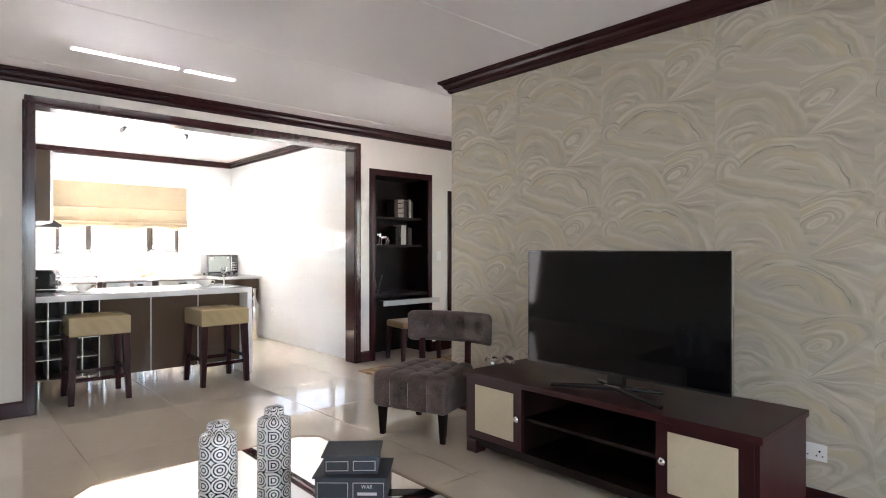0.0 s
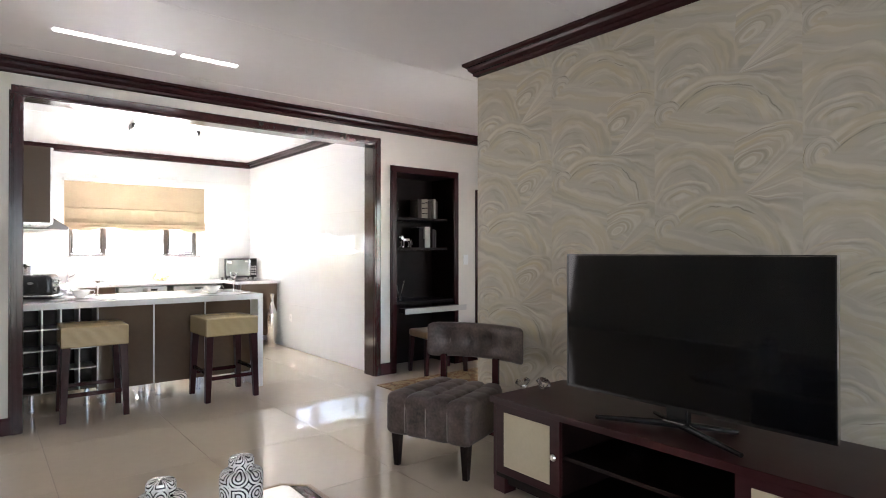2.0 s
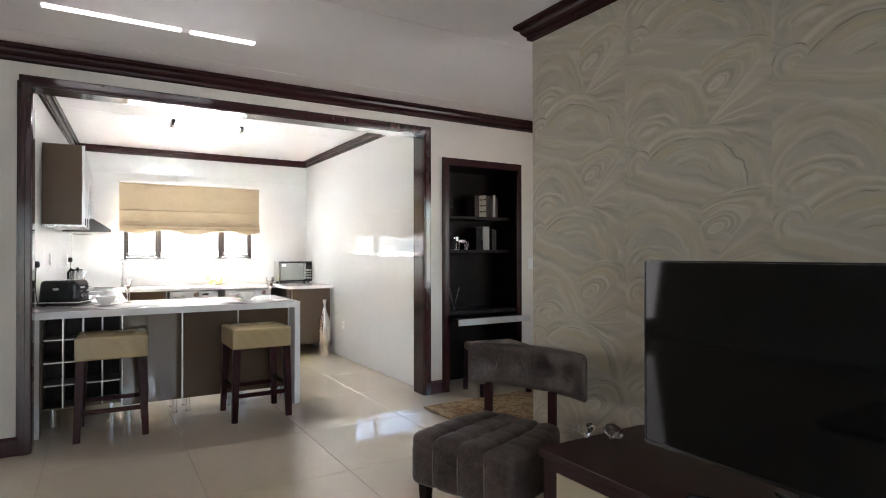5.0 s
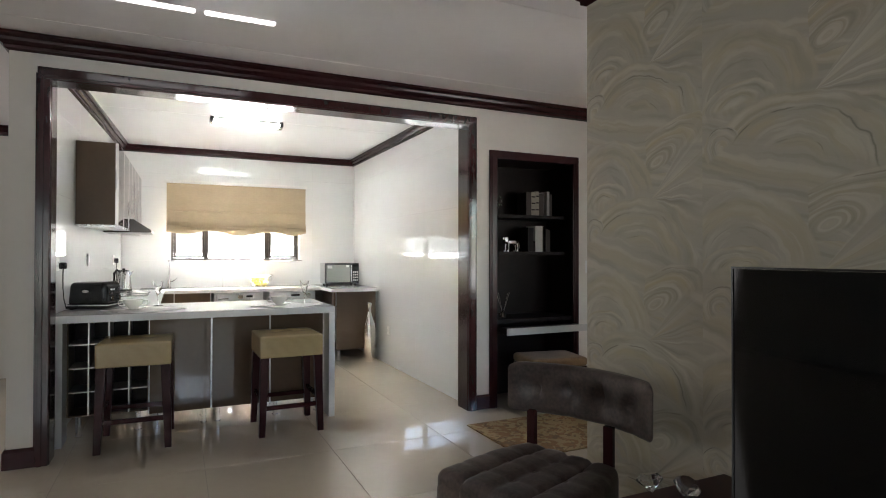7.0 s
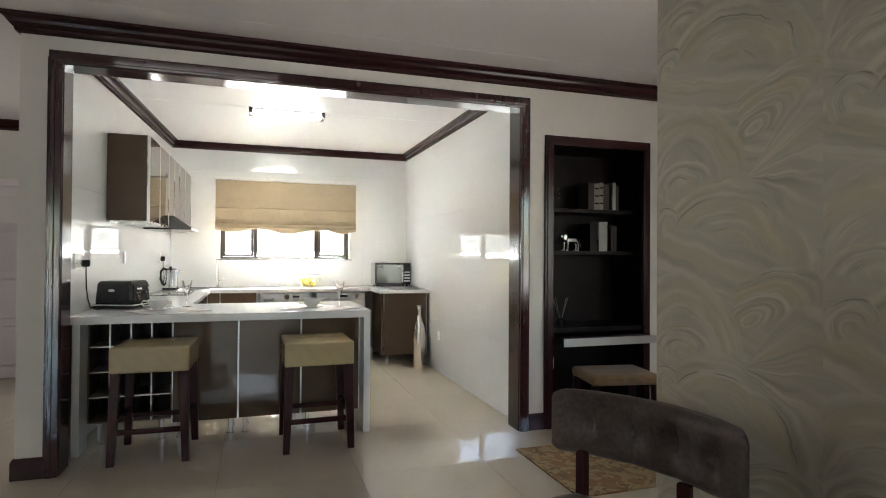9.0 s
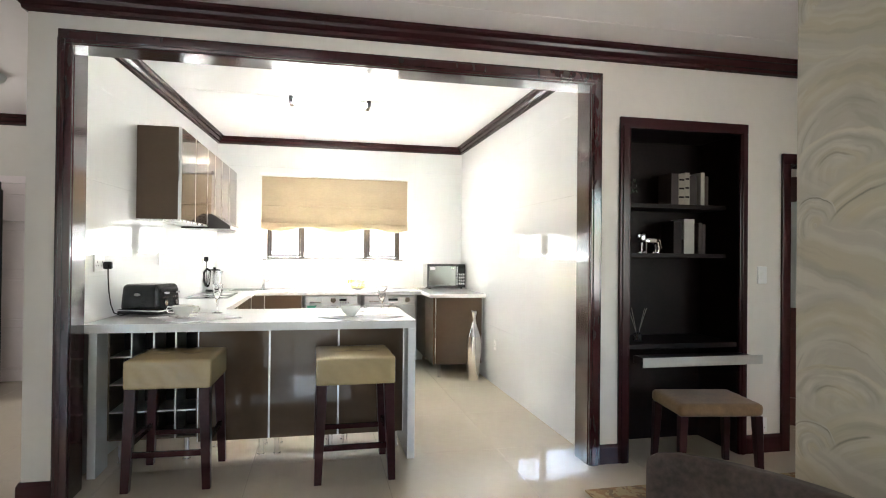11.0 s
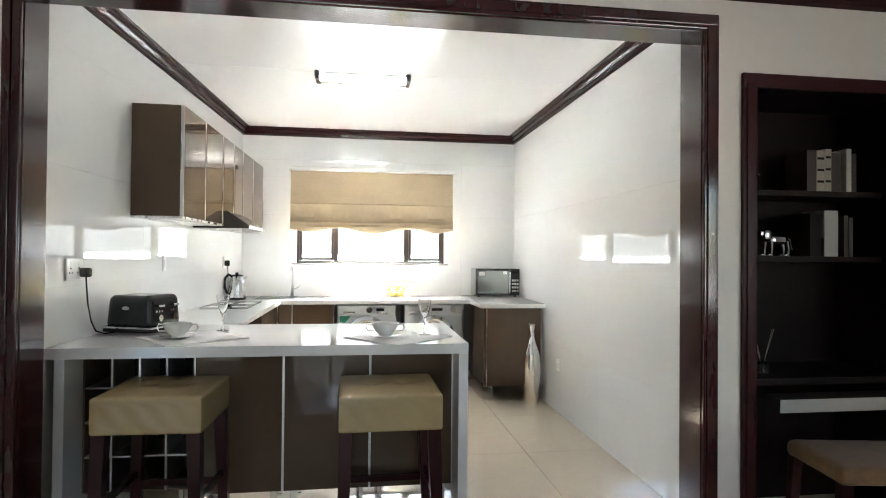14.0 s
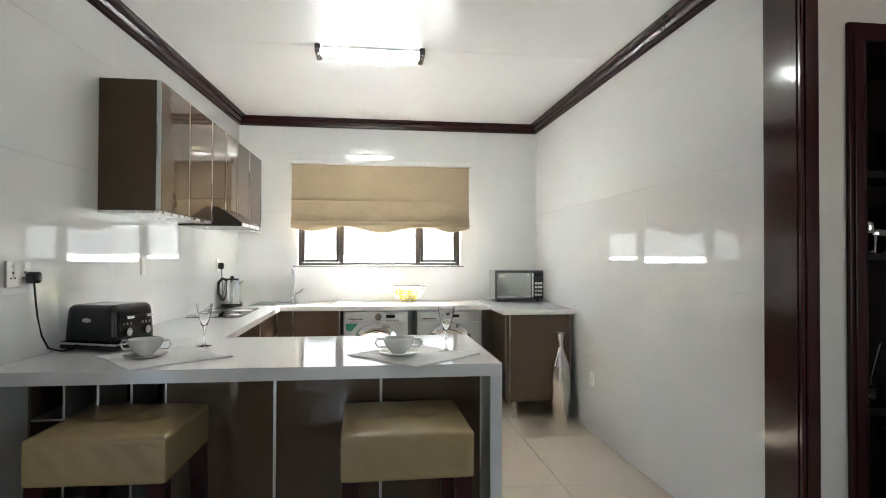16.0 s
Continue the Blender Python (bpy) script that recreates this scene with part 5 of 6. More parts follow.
for i in range(110):
    a, e, r = rg.uniform(0, 6.28), rg.uniform(-0.3, 1.4), rg.uniform(0.04, 0.115)
    c = Vector((4.47 + r * math.cos(a) * math.cos(e), YW + 0.26 + r * math.sin(a) * math.cos(e) * 0.8, 1.83 + r * math.sin(e) * 0.9))
    q = Euler((rg.uniform(0, 6), rg.uniform(0, 6), rg.uniform(0, 6))).to_matrix()
    vs = [bm.verts.new(c + q @ Vector(v)) for v in ((-0.011, 0, 0), (0, -0.006, 0.001), (0.013, 0, 0), (0, 0.006, 0.001))]
    bm.faces.new(vs)
part("foliage", bm, M_PLANT, pot)

rug = thing("rug", "small patterned rust and gold rug on the hall floor", "rug", (4.5, 5.15, 0))
rugb = rbox(bmesh.new(), (4.62, 5.14, 0.007), (1.5, 0.82, 0.012), 0.004, 12)
part("carpet", rugb, M_RUG, rug)


# ---- doors, switches, lamps ----
door2 = tagged(new("door_1"), "open dark mahogany door with an arched frosted glass light", "door", kind="structure")
bm = bmesh.new()
for x0, x1 in ((5.547, 5.615), (6.435, 6.50)):
    box(bm, x0, x1, YW - 0.022, YW - 0.001, 0, 2.026, 0.004)
box(bm, 5.547, 6.50, YW - 0.022, YW - 0.001, 2.0265, 2.10, 0.004)
box(bm, 5.6005, 5.625, YW, YK, 0, 2.025, 0.002)
box(bm, 6.425, 6.4495, YW, YK, 0, 2.025, 0.002)
box(bm, 5.6005, 6.4495, YW, YK, 2.0255, 2.0445, 0.002)
part("door_frame", bm, M_WOOD, door2)
leaf = new("leaf")
leaf.parent = door2
W, H = 0.79, 2.01
bm = bmesh.new()
for a in ((0, 0.11, 0, H), (W - 0.11, W, 0, H), (0.11, W - 0.11, 0, 0.22), (0.11, W - 0.11, 0.78, 0.95), (0.11, W - 0.11, 1.86, H)):
    box(bm, a[0], a[1], -0.02, 0.02, a[2], a[3], 0.002)
arch = [(0.11, 1.87), (W - 0.11, 1.87)]
n = 14
for i in range(n + 1):
    f = i / n
    arch.append((W - 0.11 - (W - 0.22) * f, 1.68 + 0.13 * math.sin(math.pi * f) ** 0.8))
prism(bm, arch, -0.019, 0.019, "y")
lf = part("rails", bm, M_REDW, leaf)
part("glass_light", B(0.1105, W - 0.1105, -0.004, 0.004, 0.95, 1.855), M_FROST, leaf, "frosted glass")
part("raised_panel", B(0.1105, W - 0.1105, -0.012, 0.012, 0.2205, 0.7795, 0.010), M_REDW, leaf)
part("door_handle", tube(cyl(bmesh.new(), (W - 0.06, -0.02, 1.0), 0.022, -0.008, 16, axis="y"), [(W - 0.06, -0.028, 1.0), (W - 0.06, -0.06, 1.0), (W - 0.17, -0.062, 1.0)], 0.008, 8), M_CHROME, leaf)
leaf.matrix_basis = pose(6.42, YK + 0.03, 0.008, 0, 0, 136)

door3 = tagged(new("door_2"), "pale panelled front door at the end of the passage", "door", kind="structure")
dy = 9.2
part("leaf", B(-0.98, -0.12, dy - 0.03, dy - 0.002, 0.01, 2.04, 0.003), M_DOORW, door3)
for x0, x1 in ((-0.90, -0.60), (-0.50, -0.20)):
    for z0, z1 in ((0.15, 0.55), (0.65, 1.05), (1.15, 1.55), (1.65, 1.92)):
        bm = bmesh.new()
        box(bm, x0, x1, dy - 0.046, dy - 0.0305, z0, z1, 0.013)
        for q in ((x0 - 0.022, x0 - 0.008, z0 - 0.022, z1 + 0.022), (x1 + 0.008, x1 + 0.022, z0 - 0.022, z1 + 0.022), (x0 - 0.007, x1 + 0.007, z0 - 0.022, z0 - 0.008), (x0 - 0.007, x1 + 0.007, z1 + 0.008, z1 + 0.022)):
            box(bm, q[0], q[1], dy - 0.044, dy - 0.0305, q[2], q[3], 0.004)
        part("panel", bm, M_DOORW, door3)
bm = bmesh.new()
for x0, x1 in ((-1.05, -0.985), (-0.115, -0.05)):
    box(bm, x0, x1, dy - 0.04, dy - 0.001, 0, 2.045, 0.004)
box(bm, -1.05, -0.05, dy - 0.04, dy - 0.001, 2.0455, 2.12, 0.004)
part("door_frame", bm, M_DOORW, door3)


def plate(name, label, x, y, z, w, h, face, kind):
    """A switch or socket plate; face y- or x+ (skewed tiled wall) or x-."""
    p = thing(name, label, "socket" if kind != "switch" else "switch", (0, 0, 0))
    part("plate", B(-w / 2, w / 2, -0.009, 0, -h / 2, h / 2, 0.003), M_WHITEP, p)
    if kind == "switch":
        part("rocker", B(-0.014, 0.014, -0.013, -0.0092, -0.026, 0.026, 0.002), M_WHITEP, p)
    else:
        for sx in ((-w / 4, w / 4) if w > 0.12 else (0,)):
            for dx, dz, r in ((0, 0.014, 0.0052), (-0.013, -0.009, 0.004), (0.013, -0.009, 0.004)):
                part("pin_hole", cyl(bmesh.new(), (sx + dx, -0.0091, dz - 0.008), r, -0.0006, 10, axis="y"), M_BLACKP, p)
            part("rocker", B(sx - 0.009, sx + 0.009, -0.0118, -0.0092, h / 2 - 0.03, h / 2 - 0.014, 0.001), M_WHITEP, p)
    p.matrix_basis = pose(x, y, z, 0, 0, {"y-": 0, "x-": -90, "x+": 90 - math.degrees(math.atan((XL1 - XL0) / (YB - YK)))}[face])
    return p


plate("light_switch", "white light switch plate on the cream wall", 5.39, YW - 0.0005, 1.24, 0.075, 0.12, "y-", "switch")
plate("wall_socket", "white double wall socket on the marbled wallpaper", XP - 0.0005, 1.214, 0.313, 0.13, 0.085, "x-", "socket")
plate("wall_socket", "white socket inside the desk niche", 4.56, NB_ - 0.0005, 0.42, 0.1, 0.1, "y-", "socket")
plate("wall_socket", "white socket on the skirting of the hall wall", 5.40, YW - 0.0005, 0.19, 0.07, 0.1, "y-", "socket")
plate("wall_socket", "white double socket on the tiled wall above the bar", xl(6.5) + 0.001, 6.51, 1.285, 0.15, 0.11, "x+", "socket")
plate("wall_switch", "white switch plate on the tiled wall", xl(7.66) + 0.001, 7.66, 1.30, 0.05, 0.11, "x+", "switch")
plate("wall_socket", "white socket on the tiled wall behind the kettle", xl(9.1) + 0.001, 9.10, 1.29, 0.08, 0.11, "x+", "socket")
plate("wall_socket", "white socket low on the tiled wall beside the vase", XR - 0.001, 8.2, 0.42, 0.07, 0.1, "x-", "socket")

lit = thing("ceiling_light", "glass and chrome tube light on the kitchen ceiling", "ceiling light", (2.44, 7.75, ZK))
part("base_plate", B(2.12, 2.76, 7.70, 7.80, ZK - 0.014, ZK - 0.0005, 0.002), M_WHITEP, lit)
for x in (2.095, 2.775):
    part("bracket", B(x - 0.018, x + 0.018, 7.66, 7.84, ZK - 0.05, ZK - 0.0006, 0.004), M_GRAPH, lit, "dark chrome end bracket")
    part("bracket_screw", cyl(bmesh.new(), (x, 7.70, ZK - 0.062), 0.008, 0.0115, 10), M_CHROME, lit)
part("tube", cyl(bmesh.new(), (2.115, 7.75, ZK - 0.034), 0.016, 0.64, 16, axis="x"), M_TUBE, lit, "lit tube", True)
part("glass_shade", B(2.08, 2.79, 7.665, 7.835, ZK - 0.060, ZK - 0.054, 0.002), M_GLASS, lit, "green-edged glass plate").visible_shadow = False

# thin glowing strips stand in for sunlight reflected onto the ceiling; no lamps
M_SUNPATCH = mat("sun_patch_glow", (1.0, 0.98, 1.0), 0.4, var=0.0, emit=0.6)
for x0, x1 in ((1.15, 1.865), (1.92, 2.31)):
    s = thing("strip_light", "glowing strip standing in for reflected sunlight on the ceiling", "ceiling light", ((x0 + x1) / 2, 5.07, ZC), "strip lights")
    part("diffuser", B(x0, x1, 5.045, 5.095, ZC - 0.006, ZC - 0.001, 0.002), M_SUNPATCH, s)
pl = thing("ceiling_light", "round glass ceiling light in the passage", "ceiling light", (-0.25, 7.6, ZC))
part("dish", lathe(bmesh.new(), [(0.02, -0.10), (0.10, -0.085), (0.16, -0.045), (0.17, -0.015), (0.05, -0.001)], 28, (-0.25, 7.6, ZC)), M_FROST, pl, "", True)

# tall unit in the passage
tall = thing("tall_cabinet", "tall grey cabinet with dark trim beside the front door", "cabinet", (-1.2, 8.5, 0))
part("body", B(-1.7, -0.74, 8.3, 8.9, 0.08, 1.95, 0.006), mat("grey_green_front", (0.16, 0.16, 0.14), 0.35, var=0.06), tall)
part("top_trim", B(-1.72, -0.72, 8.28, 8.92, 1.951, 2.03, 0.006), M_DARK, tall)
part("end_trim", B(-0.738, -0.70, 8.29, 8.91, 0.0, 1.95, 0.004), M_DARK, tall)
part("plinth", B(-1.69, -0.75, 8.32, 8.9, 0.0, 0.079), M_CHROME, tall, "metal plinth")

# ---- small things on the worktops ----
toast = thing("toaster", "black four-slice toaster with chrome trim and levers", "toaster", (0, 0, 0))
part("body", rbox(bmesh.new(), (0, 0, 0.105), (0.27, 0.27, 0.165), 0.03, 12, lambda p, n: Vector((p.x * (1 - 0.10 * (p.z + 0.08) / 0.16), p.y * (1 - 0.06 * (p.z + 0.08) / 0.16), p.z))), M_BLACKP, toast, "", True)
part("base", rbox(bmesh.new(), (0, 0, 0.014), (0.285, 0.285, 0.024), 0.010, 6), M_BLACKP, toast, "", True)
bm = bmesh.new()
tube(bm, [(-0.144, -0.144, 0.029), (0.144, -0.144, 0.029), (0.144, 0.144, 0.029), (-0.144, 0.144, 0.029)], 0.005, 6, True)
part("trim_band", bm, M_CHROME, toast, "chrome base band", True)
for y in (-0.085, -0.035, 0.035, 0.07):
    part("slot", B(-0.09, 0.09, y - 0.014, y + 0.014, 0.1865, 0.1885, 0.0005), M_STEEL, toast)
cp = part("control_panel", B(0.125, 0.1305, -0.10, 0.10, 0.04, 0.16, 0.002), M_BLACKP, toast)
for y in (-0.06, 0.06):
    part("knob", cyl(bmesh.new(), (0.131, y, 0.075), 0.017, 0.016, 18, axis="x"), M_CHROME, cp, "", True)
    part("lever", B(0.131, 0.155, y - 0.02, y + 0.02, 0.130, 0.142, 0.003), M_CHROME, cp)
    for k in range(3):
        part("button", cyl(bmesh.new(), (0.131, y - 0.022 + k * 0.022, 0.108), 0.006, 0.004, 10, axis="x"), M_CHROME, cp)
bm = cyl(bmesh.new(), (0, 0, 0), 0.022, 0.002, 20)
bmesh.ops.scale(bm, vec=(1, 0.42, 1), verts=bm.verts[:])
bmesh.ops.rotate(bm, verts=bm.verts[:], matrix=Matrix.Rotation(radians(90), 3, "X"))
bmesh.ops.translate(bm, verts=bm.verts[:], vec=(-0.01, -0.132, 0.125))
part("badge", bm, M_SILK, toast, "plain oval badge")
toast.matrix_basis = pose(1.19, 6.89, 0.9205, 0, 0, -20) @ Matrix.Diagonal((1.1, 1.0, 1.13, 1))

flex = thing("toaster_flex", "black mains flex and plug from the socket to the toaster", "cable", (1.04, 6.6, 0.92))
part("plug", rbox(bmesh.new(), (xl(6.56) + 0.036, 6.56, 1.268), (0.05, 0.044, 0.05), 0.012, 5), M_BLACKP, flex, "black plug", True)
part("flex", tube(bmesh.new(), [(1.019, 6.56, 1.25), (1.015, 6.575, 1.20), (1.012, 6.60, 1.10), (1.015, 6.63, 1.01), (1.022, 6.67, 0.95), (1.045, 6.73, 0.9255), (1.07, 6.80, 0.926)], 0.0042, 6), M_BLACKP, flex, "", True)

ket = thing("kettle", "brushed steel jug kettle with black handle", "kettle", (1.222, 9.2, 0.92))
kx, ky, kz = 1.222, 9.2, 0.9205
part("base", lathe(bmesh.new(), [(0.088, 0), (0.092, 0.006), (0.092, 0.02), (0.08, 0.025)], 24, (kx, ky, kz)), M_BLACKP, ket, "", True)
part("body", lathe(bmesh.new(), [(0.086, 0.0255), (0.087, 0.034), (0.078, 0.12), (0.071, 0.215), (0.064, 0.232)], 28, (kx, ky, kz)), M_STEEL, ket, "", True)
part("lid", lathe(bmesh.new(), [(0.064, 0.2325), (0.057, 0.245), (0.017, 0.252), (0.014, 0.268), (0.001, 0.270)], 24, (kx, ky, kz)), M_BLACKP, ket, "", True)
part("handle", tube(bmesh.new(), [(kx - 0.042, ky - 0.042, kz + 0.235), (kx - 0.065, ky - 0.07, kz + 0.25), (kx - 0.088, ky - 0.10, kz + 0.215), (kx - 0.09, ky - 0.102, kz + 0.13), (kx - 0.074, ky - 0.08, kz + 0.075), (kx - 0.058, ky - 0.06, kz + 0.062)], 0.0135, 8), M_BLACKP, ket, "", True)
part("spout", prism(bmesh.new(), [(kx + 0.068, kz + 0.17), (kx + 0.066, kz + 0.225), (kx + 0.10, kz + 0.232)], ky - 0.018, ky + 0.018, "y"), M_STEEL, ket)
kp = thing("kettle_plug", "black plug in the socket behind the kettle", "cable", (1.2, 9.1, 1.3))
part("plug", rbox(bmesh.new(), (xl(9.1) + 0.033, 9.10, 1.28), (0.045, 0.04, 0.055), 0.01, 5), M_BLACKP, kp, "", True)
part("flex", tube(bmesh.new(), [(xl(9.1) + 0.035, 9.11, 1.27), (xl(9.1) + 0.033, 9.14, 1.15), (xl(9.1) + 0.03, 9.16, 1.0), (xl(9.1) + 0.06, 9.17, 0.926), (kx - 0.07, 9.17, 0.926)], 0.0038, 6), M_BLACKP, kp, "", True)


def setting(x, y, rz, gx, gy):
    """A place on the bar: folded napkin, saucer and two-handled cup, wine glass."""
    zt = 0.9205
    nap = thing("napkin", "grey linen napkin laid diagonally on the bar", "napkin", (0, 0, 0), "napkins on the bar")
    bm = rbox(bmesh.new(), (0, 0, 0.002), (0.42, 0.42, 0.004), 0.0015, 14, lambda p, n: Vector((p.x + 0.004 * math.sin(p.y * 21), p.y + 0.003 * math.sin(p.x * 17), p.z + (0.0012 * (1 + math.sin(p.x * 23 + p.y * 11)) if p.z > 0 else 0))))
    part("cloth", bm, M_CLOTH, nap, "", True)
    nap.matrix_basis = pose(x + 0.05, y, zt, 0, 0, rz)
    sau = thing("saucer", "white saucer on the napkin", "saucer", (x - 0.02, y - 0.02, zt), "saucers on the bar")
    z0 = zt + 0.0065
    part("dish", lathe(bmesh.new(), [(0.045, 0.0), (0.05, 0.003), (0.086, 0.012), (0.088, 0.014), (0.06, 0.008), (0.001, 0.006)], 36, (x - 0.02, y - 0.02, z0)), M_CERAM, sau, "", True)
    cup = thing("soup_cup", "white two-handled soup cup on its saucer", "cup", (x - 0.02, y - 0.02, zt), "cups on the bar")
    z1 = z0 + 0.0085
    part("bowl", lathe(bmesh.new(), [(0.032, 0), (0.034, 0.006), (0.052, 0.022), (0.066, 0.045), (0.073, 0.068), (0.070, 0.068), (0.062, 0.045), (0.045, 0.022), (0.001, 0.012)], 36, (x - 0.02, y - 0.02, z1)), M_CERAM, cup, "", True)
    for s in (-1, 1):
        part("handle", tube(bmesh.new(), [(x - 0.02 + s * 0.068, y - 0.02, z1 + 0.06), (x - 0.02 + s * 0.095, y - 0.02, z1 + 0.063), (x - 0.02 + s * 0.104, y - 0.02, z1 + 0.045), (x - 0.02 + s * 0.092, y - 0.02, z1 + 0.026), (x - 0.02 + s * 0.056, y - 0.02, z1 + 0.027)], 0.004, 8), M_CERAM, cup, "", True)
    wg = thing("wine_glass", "cut crystal wine glass on the bar", "glass", (gx, gy, zt), "wine glasses on the bar")
    part("goblet", lathe(bmesh.new(), [(0.036, 0.0), (0.035, 0.003), (0.010, 0.007), (0.0045, 0.02), (0.0042, 0.06), (0.0065, 0.085), (0.014, 0.100), (0.024, 0.130), (0.032, 0.165), (0.039, 0.205), (0.0372, 0.205), (0.030, 0.165), (0.022, 0.131), (0.011, 0.105), (0.001, 0.098)], 24, (gx, gy, zt + 0.006)), M_GLASS, wg, "", True)


setting(1.50, 6.56, 38, 1.645, 6.82)
setting(2.59, 6.50, 42, 2.79, 6.53)

bowl = thing("fruit_bowl", "wire bowl of yellow lemons under the window", "bowl", (2.81, 9.52, 0.92))
bx, by, bz = 2.81, 9.52, 0.9205
for k in range(7):
    f = k / 6
    r = 0.085 + 0.09 * f ** 0.8
    part("wire_ring", tube(bmesh.new(), [(bx + r * math.cos(a * math.pi / 14), by + r * math.sin(a * math.pi / 14), bz + 0.006 + 0.15 * f) for a in range(28)], 0.003 if k < 6 else 0.005, 6, True), M_CHROME, bowl)
for k in range(12):
    a = k * math.pi / 6
    part("wire", tube(bmesh.new(), [(bx + (0.085 + 0.09 * f ** 0.8) * math.cos(a + f * 0.5), by + (0.085 + 0.09 * f ** 0.8) * math.sin(a + f * 0.5), bz + 0.006 + 0.15 * f) for f in (0, 0.25, 0.5, 0.75, 1)], 0.0028, 5), M_CHROME, bowl)
rl = random.Random(7)
for dx, dy, dz in ((-0.045, -0.035, 0.048), (0.05, -0.03, 0.048), (0.0, 0.055, 0.048), (-0.02, 0.0, 0.098), (0.055, 0.035, 0.098), (0.01, -0.07, 0.098), (-0.08, 0.035, 0.095)):
    lm = thing("lemon", "ripe yellow lemon in the wire bowl", "lemon", (bx + dx, by + dy, bz + dz), "lemons in the bowl")
    bm = lathe(bmesh.new(), [(0.003, -0.052), (0.014, -0.046), (0.031, -0.03), (0.038, 0.0), (0.031, 0.03), (0.014, 0.046), (0.003, 0.053)], 16, (0, 0, 0))
    bmesh.ops.rotate(bm, verts=bm.verts[:], matrix=Euler((rl.uniform(1, 2), rl.uniform(-0.5, 0.5), rl.uniform(0, 6))).to_matrix())
    bmesh.ops.translate(bm, verts=bm.verts[:], vec=(bx + dx, by + dy, bz + dz))
    part("fruit", bm, M_LEMON, lm, "", True)

vase = thing("floor_vase", "tall slim hammered silver floor vase", "vase", (4.005, 8.5, 0))
vp = [(0.052, 0), (0.056, 0.012), (0.066, 0.10), (0.080, 0.26), (0.084, 0.36), (0.072, 0.47), (0.040, 0.56), (0.024, 0.62), (0.022, 0.68), (0.032, 0.735), (0.040, 0.742)]
part("body", lathe(bmesh.new(), vp[:6], 36, (4.005, 8.50, 0)), M_SILVER, vase, "", True)
part("neck", lathe(bmesh.new(), vp[5:] + [(0.034, 0.742), (0.020, 0.68)], 36, (4.005, 8.50, 0.0003)), M_CHROME, vase, "polished neck", True)

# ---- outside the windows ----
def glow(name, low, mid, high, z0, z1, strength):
    """A self-lit backdrop's soft upright gradient with faint blotches, overexposed by day."""
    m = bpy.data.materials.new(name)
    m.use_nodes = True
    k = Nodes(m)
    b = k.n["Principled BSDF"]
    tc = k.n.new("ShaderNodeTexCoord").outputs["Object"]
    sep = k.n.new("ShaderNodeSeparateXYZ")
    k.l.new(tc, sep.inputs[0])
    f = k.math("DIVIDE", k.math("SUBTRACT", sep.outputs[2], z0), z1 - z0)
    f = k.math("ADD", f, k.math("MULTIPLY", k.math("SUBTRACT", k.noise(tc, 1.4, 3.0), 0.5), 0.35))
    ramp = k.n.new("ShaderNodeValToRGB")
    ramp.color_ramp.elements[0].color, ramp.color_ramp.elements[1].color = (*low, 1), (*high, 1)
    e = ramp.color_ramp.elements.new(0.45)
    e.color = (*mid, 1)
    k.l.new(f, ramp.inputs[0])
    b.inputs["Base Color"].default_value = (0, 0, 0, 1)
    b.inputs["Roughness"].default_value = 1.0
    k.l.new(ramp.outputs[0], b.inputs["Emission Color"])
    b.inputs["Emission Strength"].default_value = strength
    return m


# both sheets emit their own light in place of daylit surroundings
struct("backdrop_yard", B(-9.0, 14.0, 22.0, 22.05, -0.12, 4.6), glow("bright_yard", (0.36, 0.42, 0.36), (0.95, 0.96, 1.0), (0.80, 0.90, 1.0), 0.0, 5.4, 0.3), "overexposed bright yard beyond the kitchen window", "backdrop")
struct("backdrop_terrace", B(-2.5, 7.0, -7.0, -6.95, -0.12, 4.0), glow("bright_terrace", (0.42, 0.44, 0.36), (0.60, 0.66, 0.62), (0.70, 0.84, 1.0), 0.0, 3.0, 0.22), "bright terrace and sky beyond the glass doors", "backdrop")
# invented wall and piers, giving the window's reflection on the tiles some structure
yard = tagged(new("wall_yard"), "made-up pale wall with piers, added to break up the kitchen window's reflection", "wall", kind="structure")
for i in range(9):
    x = -5.2 + 2.15 * i
    part("panel", B(x + 0.17, x + 1.98, 15.02, 15.14, -0.12, 1.50 if i % 3 else 1.62), M_OUT, yard)
    part("coping", B(x + 0.171, x + 1.979, 14.98, 15.18, 1.50 if i % 3 else 1.62, 1.56 if i % 3 else 1.68, 0.01), M_OUT, yard)
    part("pier", B(x - 0.165, x + 0.165, 14.95, 15.21, -0.12, 1.88, 0.01), M_OUT, yard)
ter = tagged(new("door_3"), "dark bronze sliding terrace doors", "door", kind="structure")
bm = bmesh.new()
for x in [-2.4 + 0.6875 * i for i in range(9)]:
    box(bm, x, x + 0.05, -3.73, -3.67, 0, 2.3, 0.004)
box(bm, -2.35, 3.1, -3.725, -3.675, 0, 0.06)
box(bm, -2.35, 3.1, -3.725, -3.675, 2.24, 2.3)
part("door_frame", bm, M_BRONZE, ter)
for x0, x1 in [(-2.35 + 0.6875 * i, -1.7125 + 0.6875 * i) for i in range(8)]:
    part("pane", B(x0, x1, -3.703, -3.697, 0.06, 2.24), M_PANE, ter).visible_shadow = False

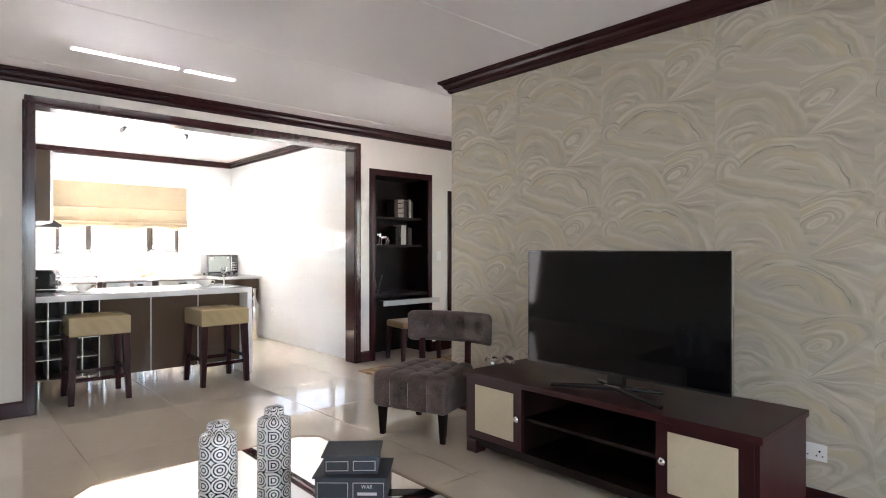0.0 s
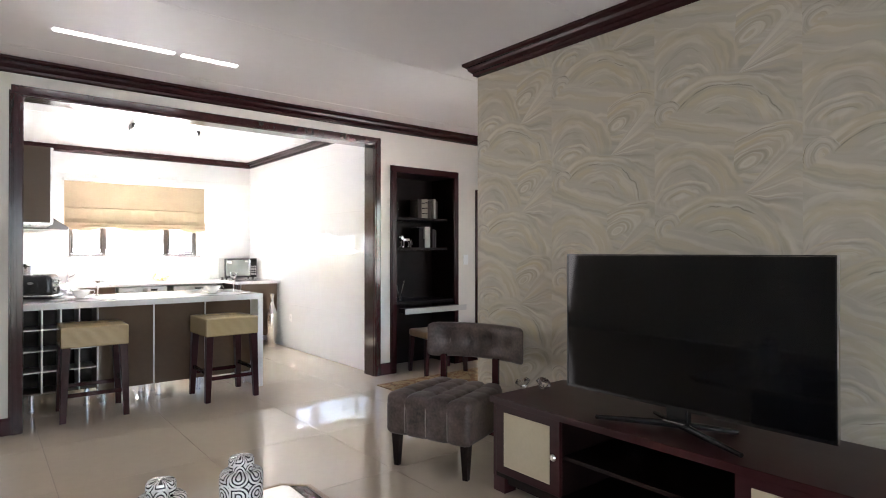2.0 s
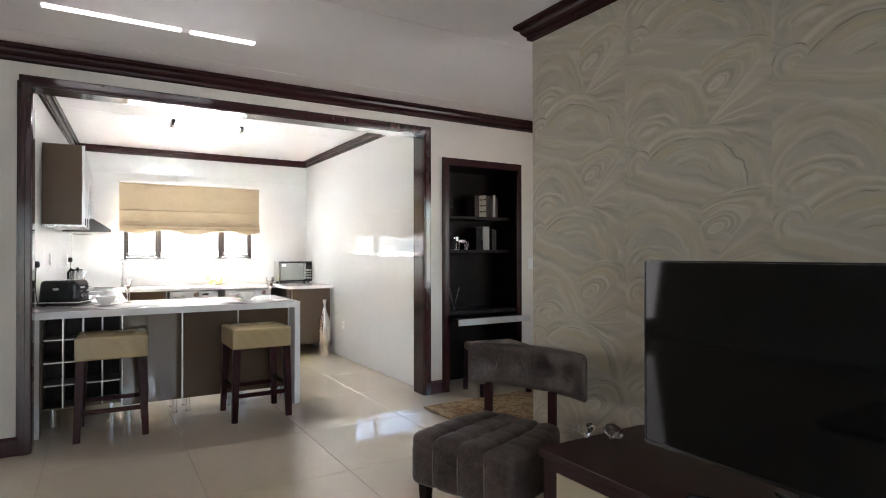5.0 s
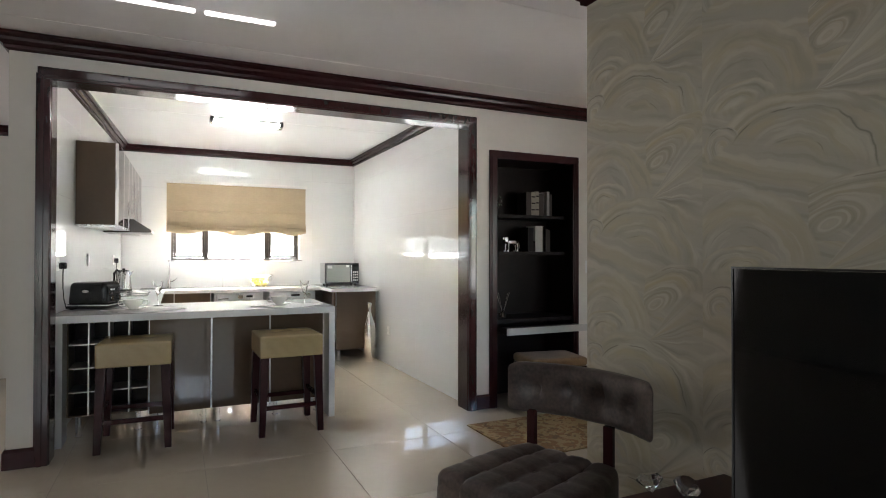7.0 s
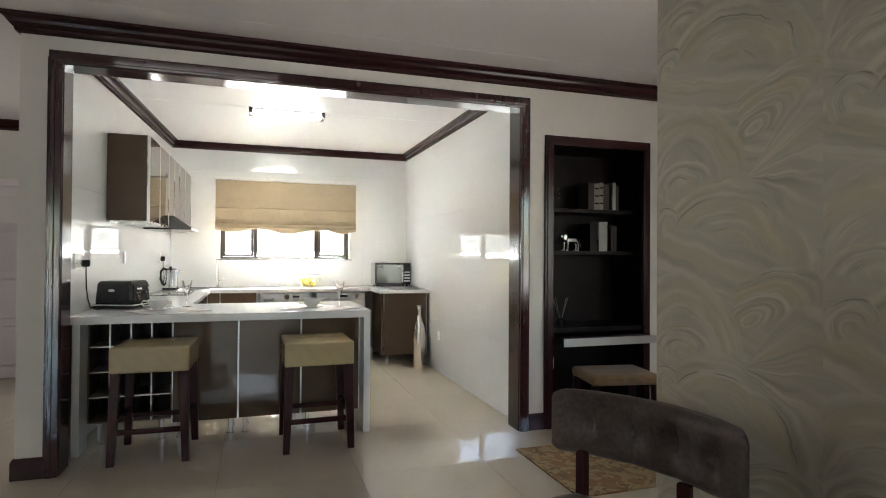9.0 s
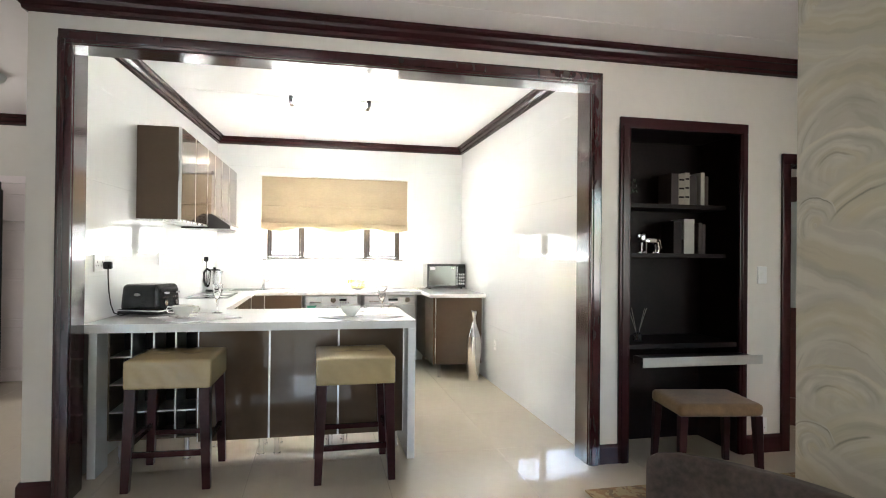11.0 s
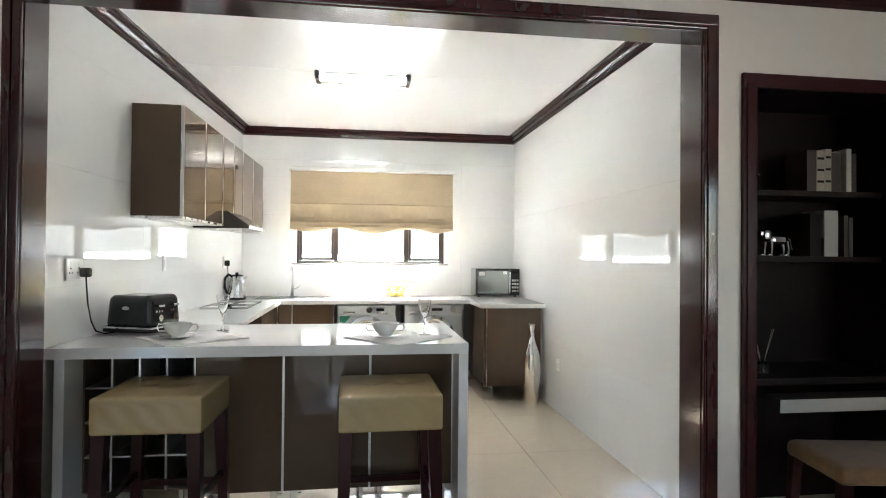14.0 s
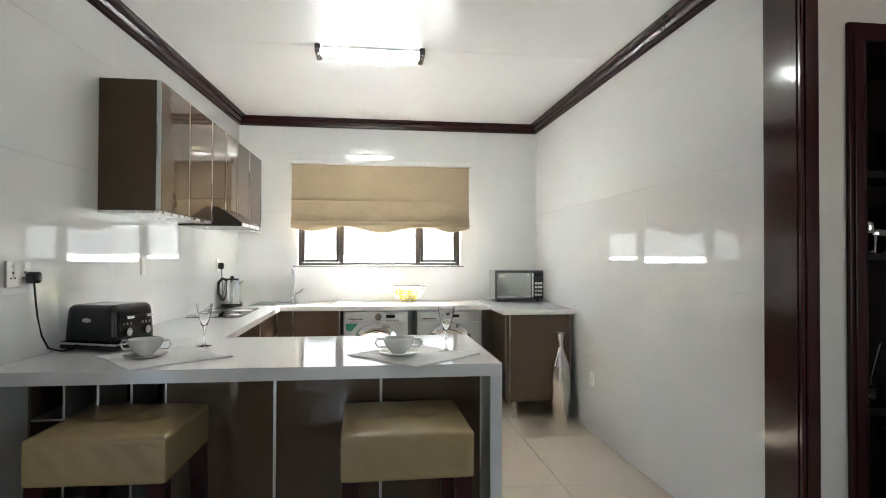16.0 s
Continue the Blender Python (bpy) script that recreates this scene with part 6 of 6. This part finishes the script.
# ---- floor and wall tiles ----
TW, TH = 0.82, 0.905
tm = B(-TW / 2 + 0.0012, TW / 2 - 0.0012, -TH / 2 + 0.0012, TH / 2 - 0.0012, -0.0034, 0.0, 0.0006, 1)
tile_me = bpy.data.meshes.new("floor_tile")
tm.to_mesh(tile_me)
tm.free()
tile_me.materials.append(M_TILE)
for i in range(-4, 8):
    for j in range(-9, 7):
        x0, y0 = 1.13 + TW * i, 4.53 + TH * j
        if x0 > 7.3 or x0 + TW < -2.7 or y0 > 9.85 or y0 + TH < -3.8:
            continue
        o = new("floor_tile", tile_me)
        o.location = (x0 + TW / 2, y0 + TH / 2, 0)
        o.parent = floor


def wall_tiles(parent, o, u, normal, length, height, tw, th, hole=None):
    """Tiles 8 mm thick over a wall from its corner o along u; hole: (u0, u1, z0, z1) left free."""
    u, normal = Vector(u).normalized(), Vector(normal).normalized()
    g = 0.0004
    made = {}
    a = 0.0
    while a < length - 0.01:
        b = min(a + tw, length)
        z = 0.0
        while z < height - 0.01:
            w = min(z + th, height)
            rects = [(a, b, z, w)]
            if hole and a < hole[1] and b > hole[0] and z < hole[3] and w > hole[2]:
                rects = []
                if z < hole[2]:
                    rects.append((a, b, z, hole[2]))
                if w > hole[3]:
                    rects.append((a, b, hole[3], w))
                zz0, zz1 = max(z, hole[2]), min(w, hole[3])
                if a < hole[0]:
                    rects.append((a, hole[0], zz0, zz1))
                if b > hole[1]:
                    rects.append((hole[1], b, zz0, zz1))
            for r in rects:
                key = (round(r[1] - r[0], 3), round(r[3] - r[2], 3))
                if key not in made:
                    bm = B(g, key[0] - g, -0.0078, 0, g, key[1] - g, 0.0004, 1)
                    me = bpy.data.meshes.new("wall_tile")
                    bm.to_mesh(me)
                    bm.free()
                    me.materials.append(M_WTILE)
                    made[key] = me
                ob = new("wall_tile", made[key])
                p = Vector(o) + u * r[0] + Vector((0, 0, r[2]))
                y = -normal
                ob.matrix_world = Matrix(((u.x, y.x, 0, p.x), (u.y, y.y, 0, p.y), (0, 0, 1, p.z), (0, 0, 0, 1)))
                ob.parent = parent
            z = w
        a = b


wl = bpy.data.objects["wall_kitchen_side"]
du = Vector((XL1 - XL0, YB - YK, 0)).normalized()
# local y runs into the wall; tiles stand 8 mm proud of the wall face behind them
wall_tiles(wl, (XL0 - 0.0078, YK + 0.021, 0), -du * -1, (du.y, -du.x, 0), (YB - YK) - 0.02, ZK, 1.2, 0.6)
wall_tiles(wall_r, (XR + 0.0078, YK + 0.021, 0), (0, 1, 0), (-1, 0, 0), YB - YK - 0.02, ZK, 1.2, 0.6)
wall_tiles(wall_b, (XL1 - 0.008, YB + 0.0078, 0), (1, 0, 0), (0, -1, 0), XR - XL1 + 0.01, ZK, 1.2, 0.6, (WX0 - XL1 + 0.008, WX1 - XL1 + 0.008, WZ0, WZ1))
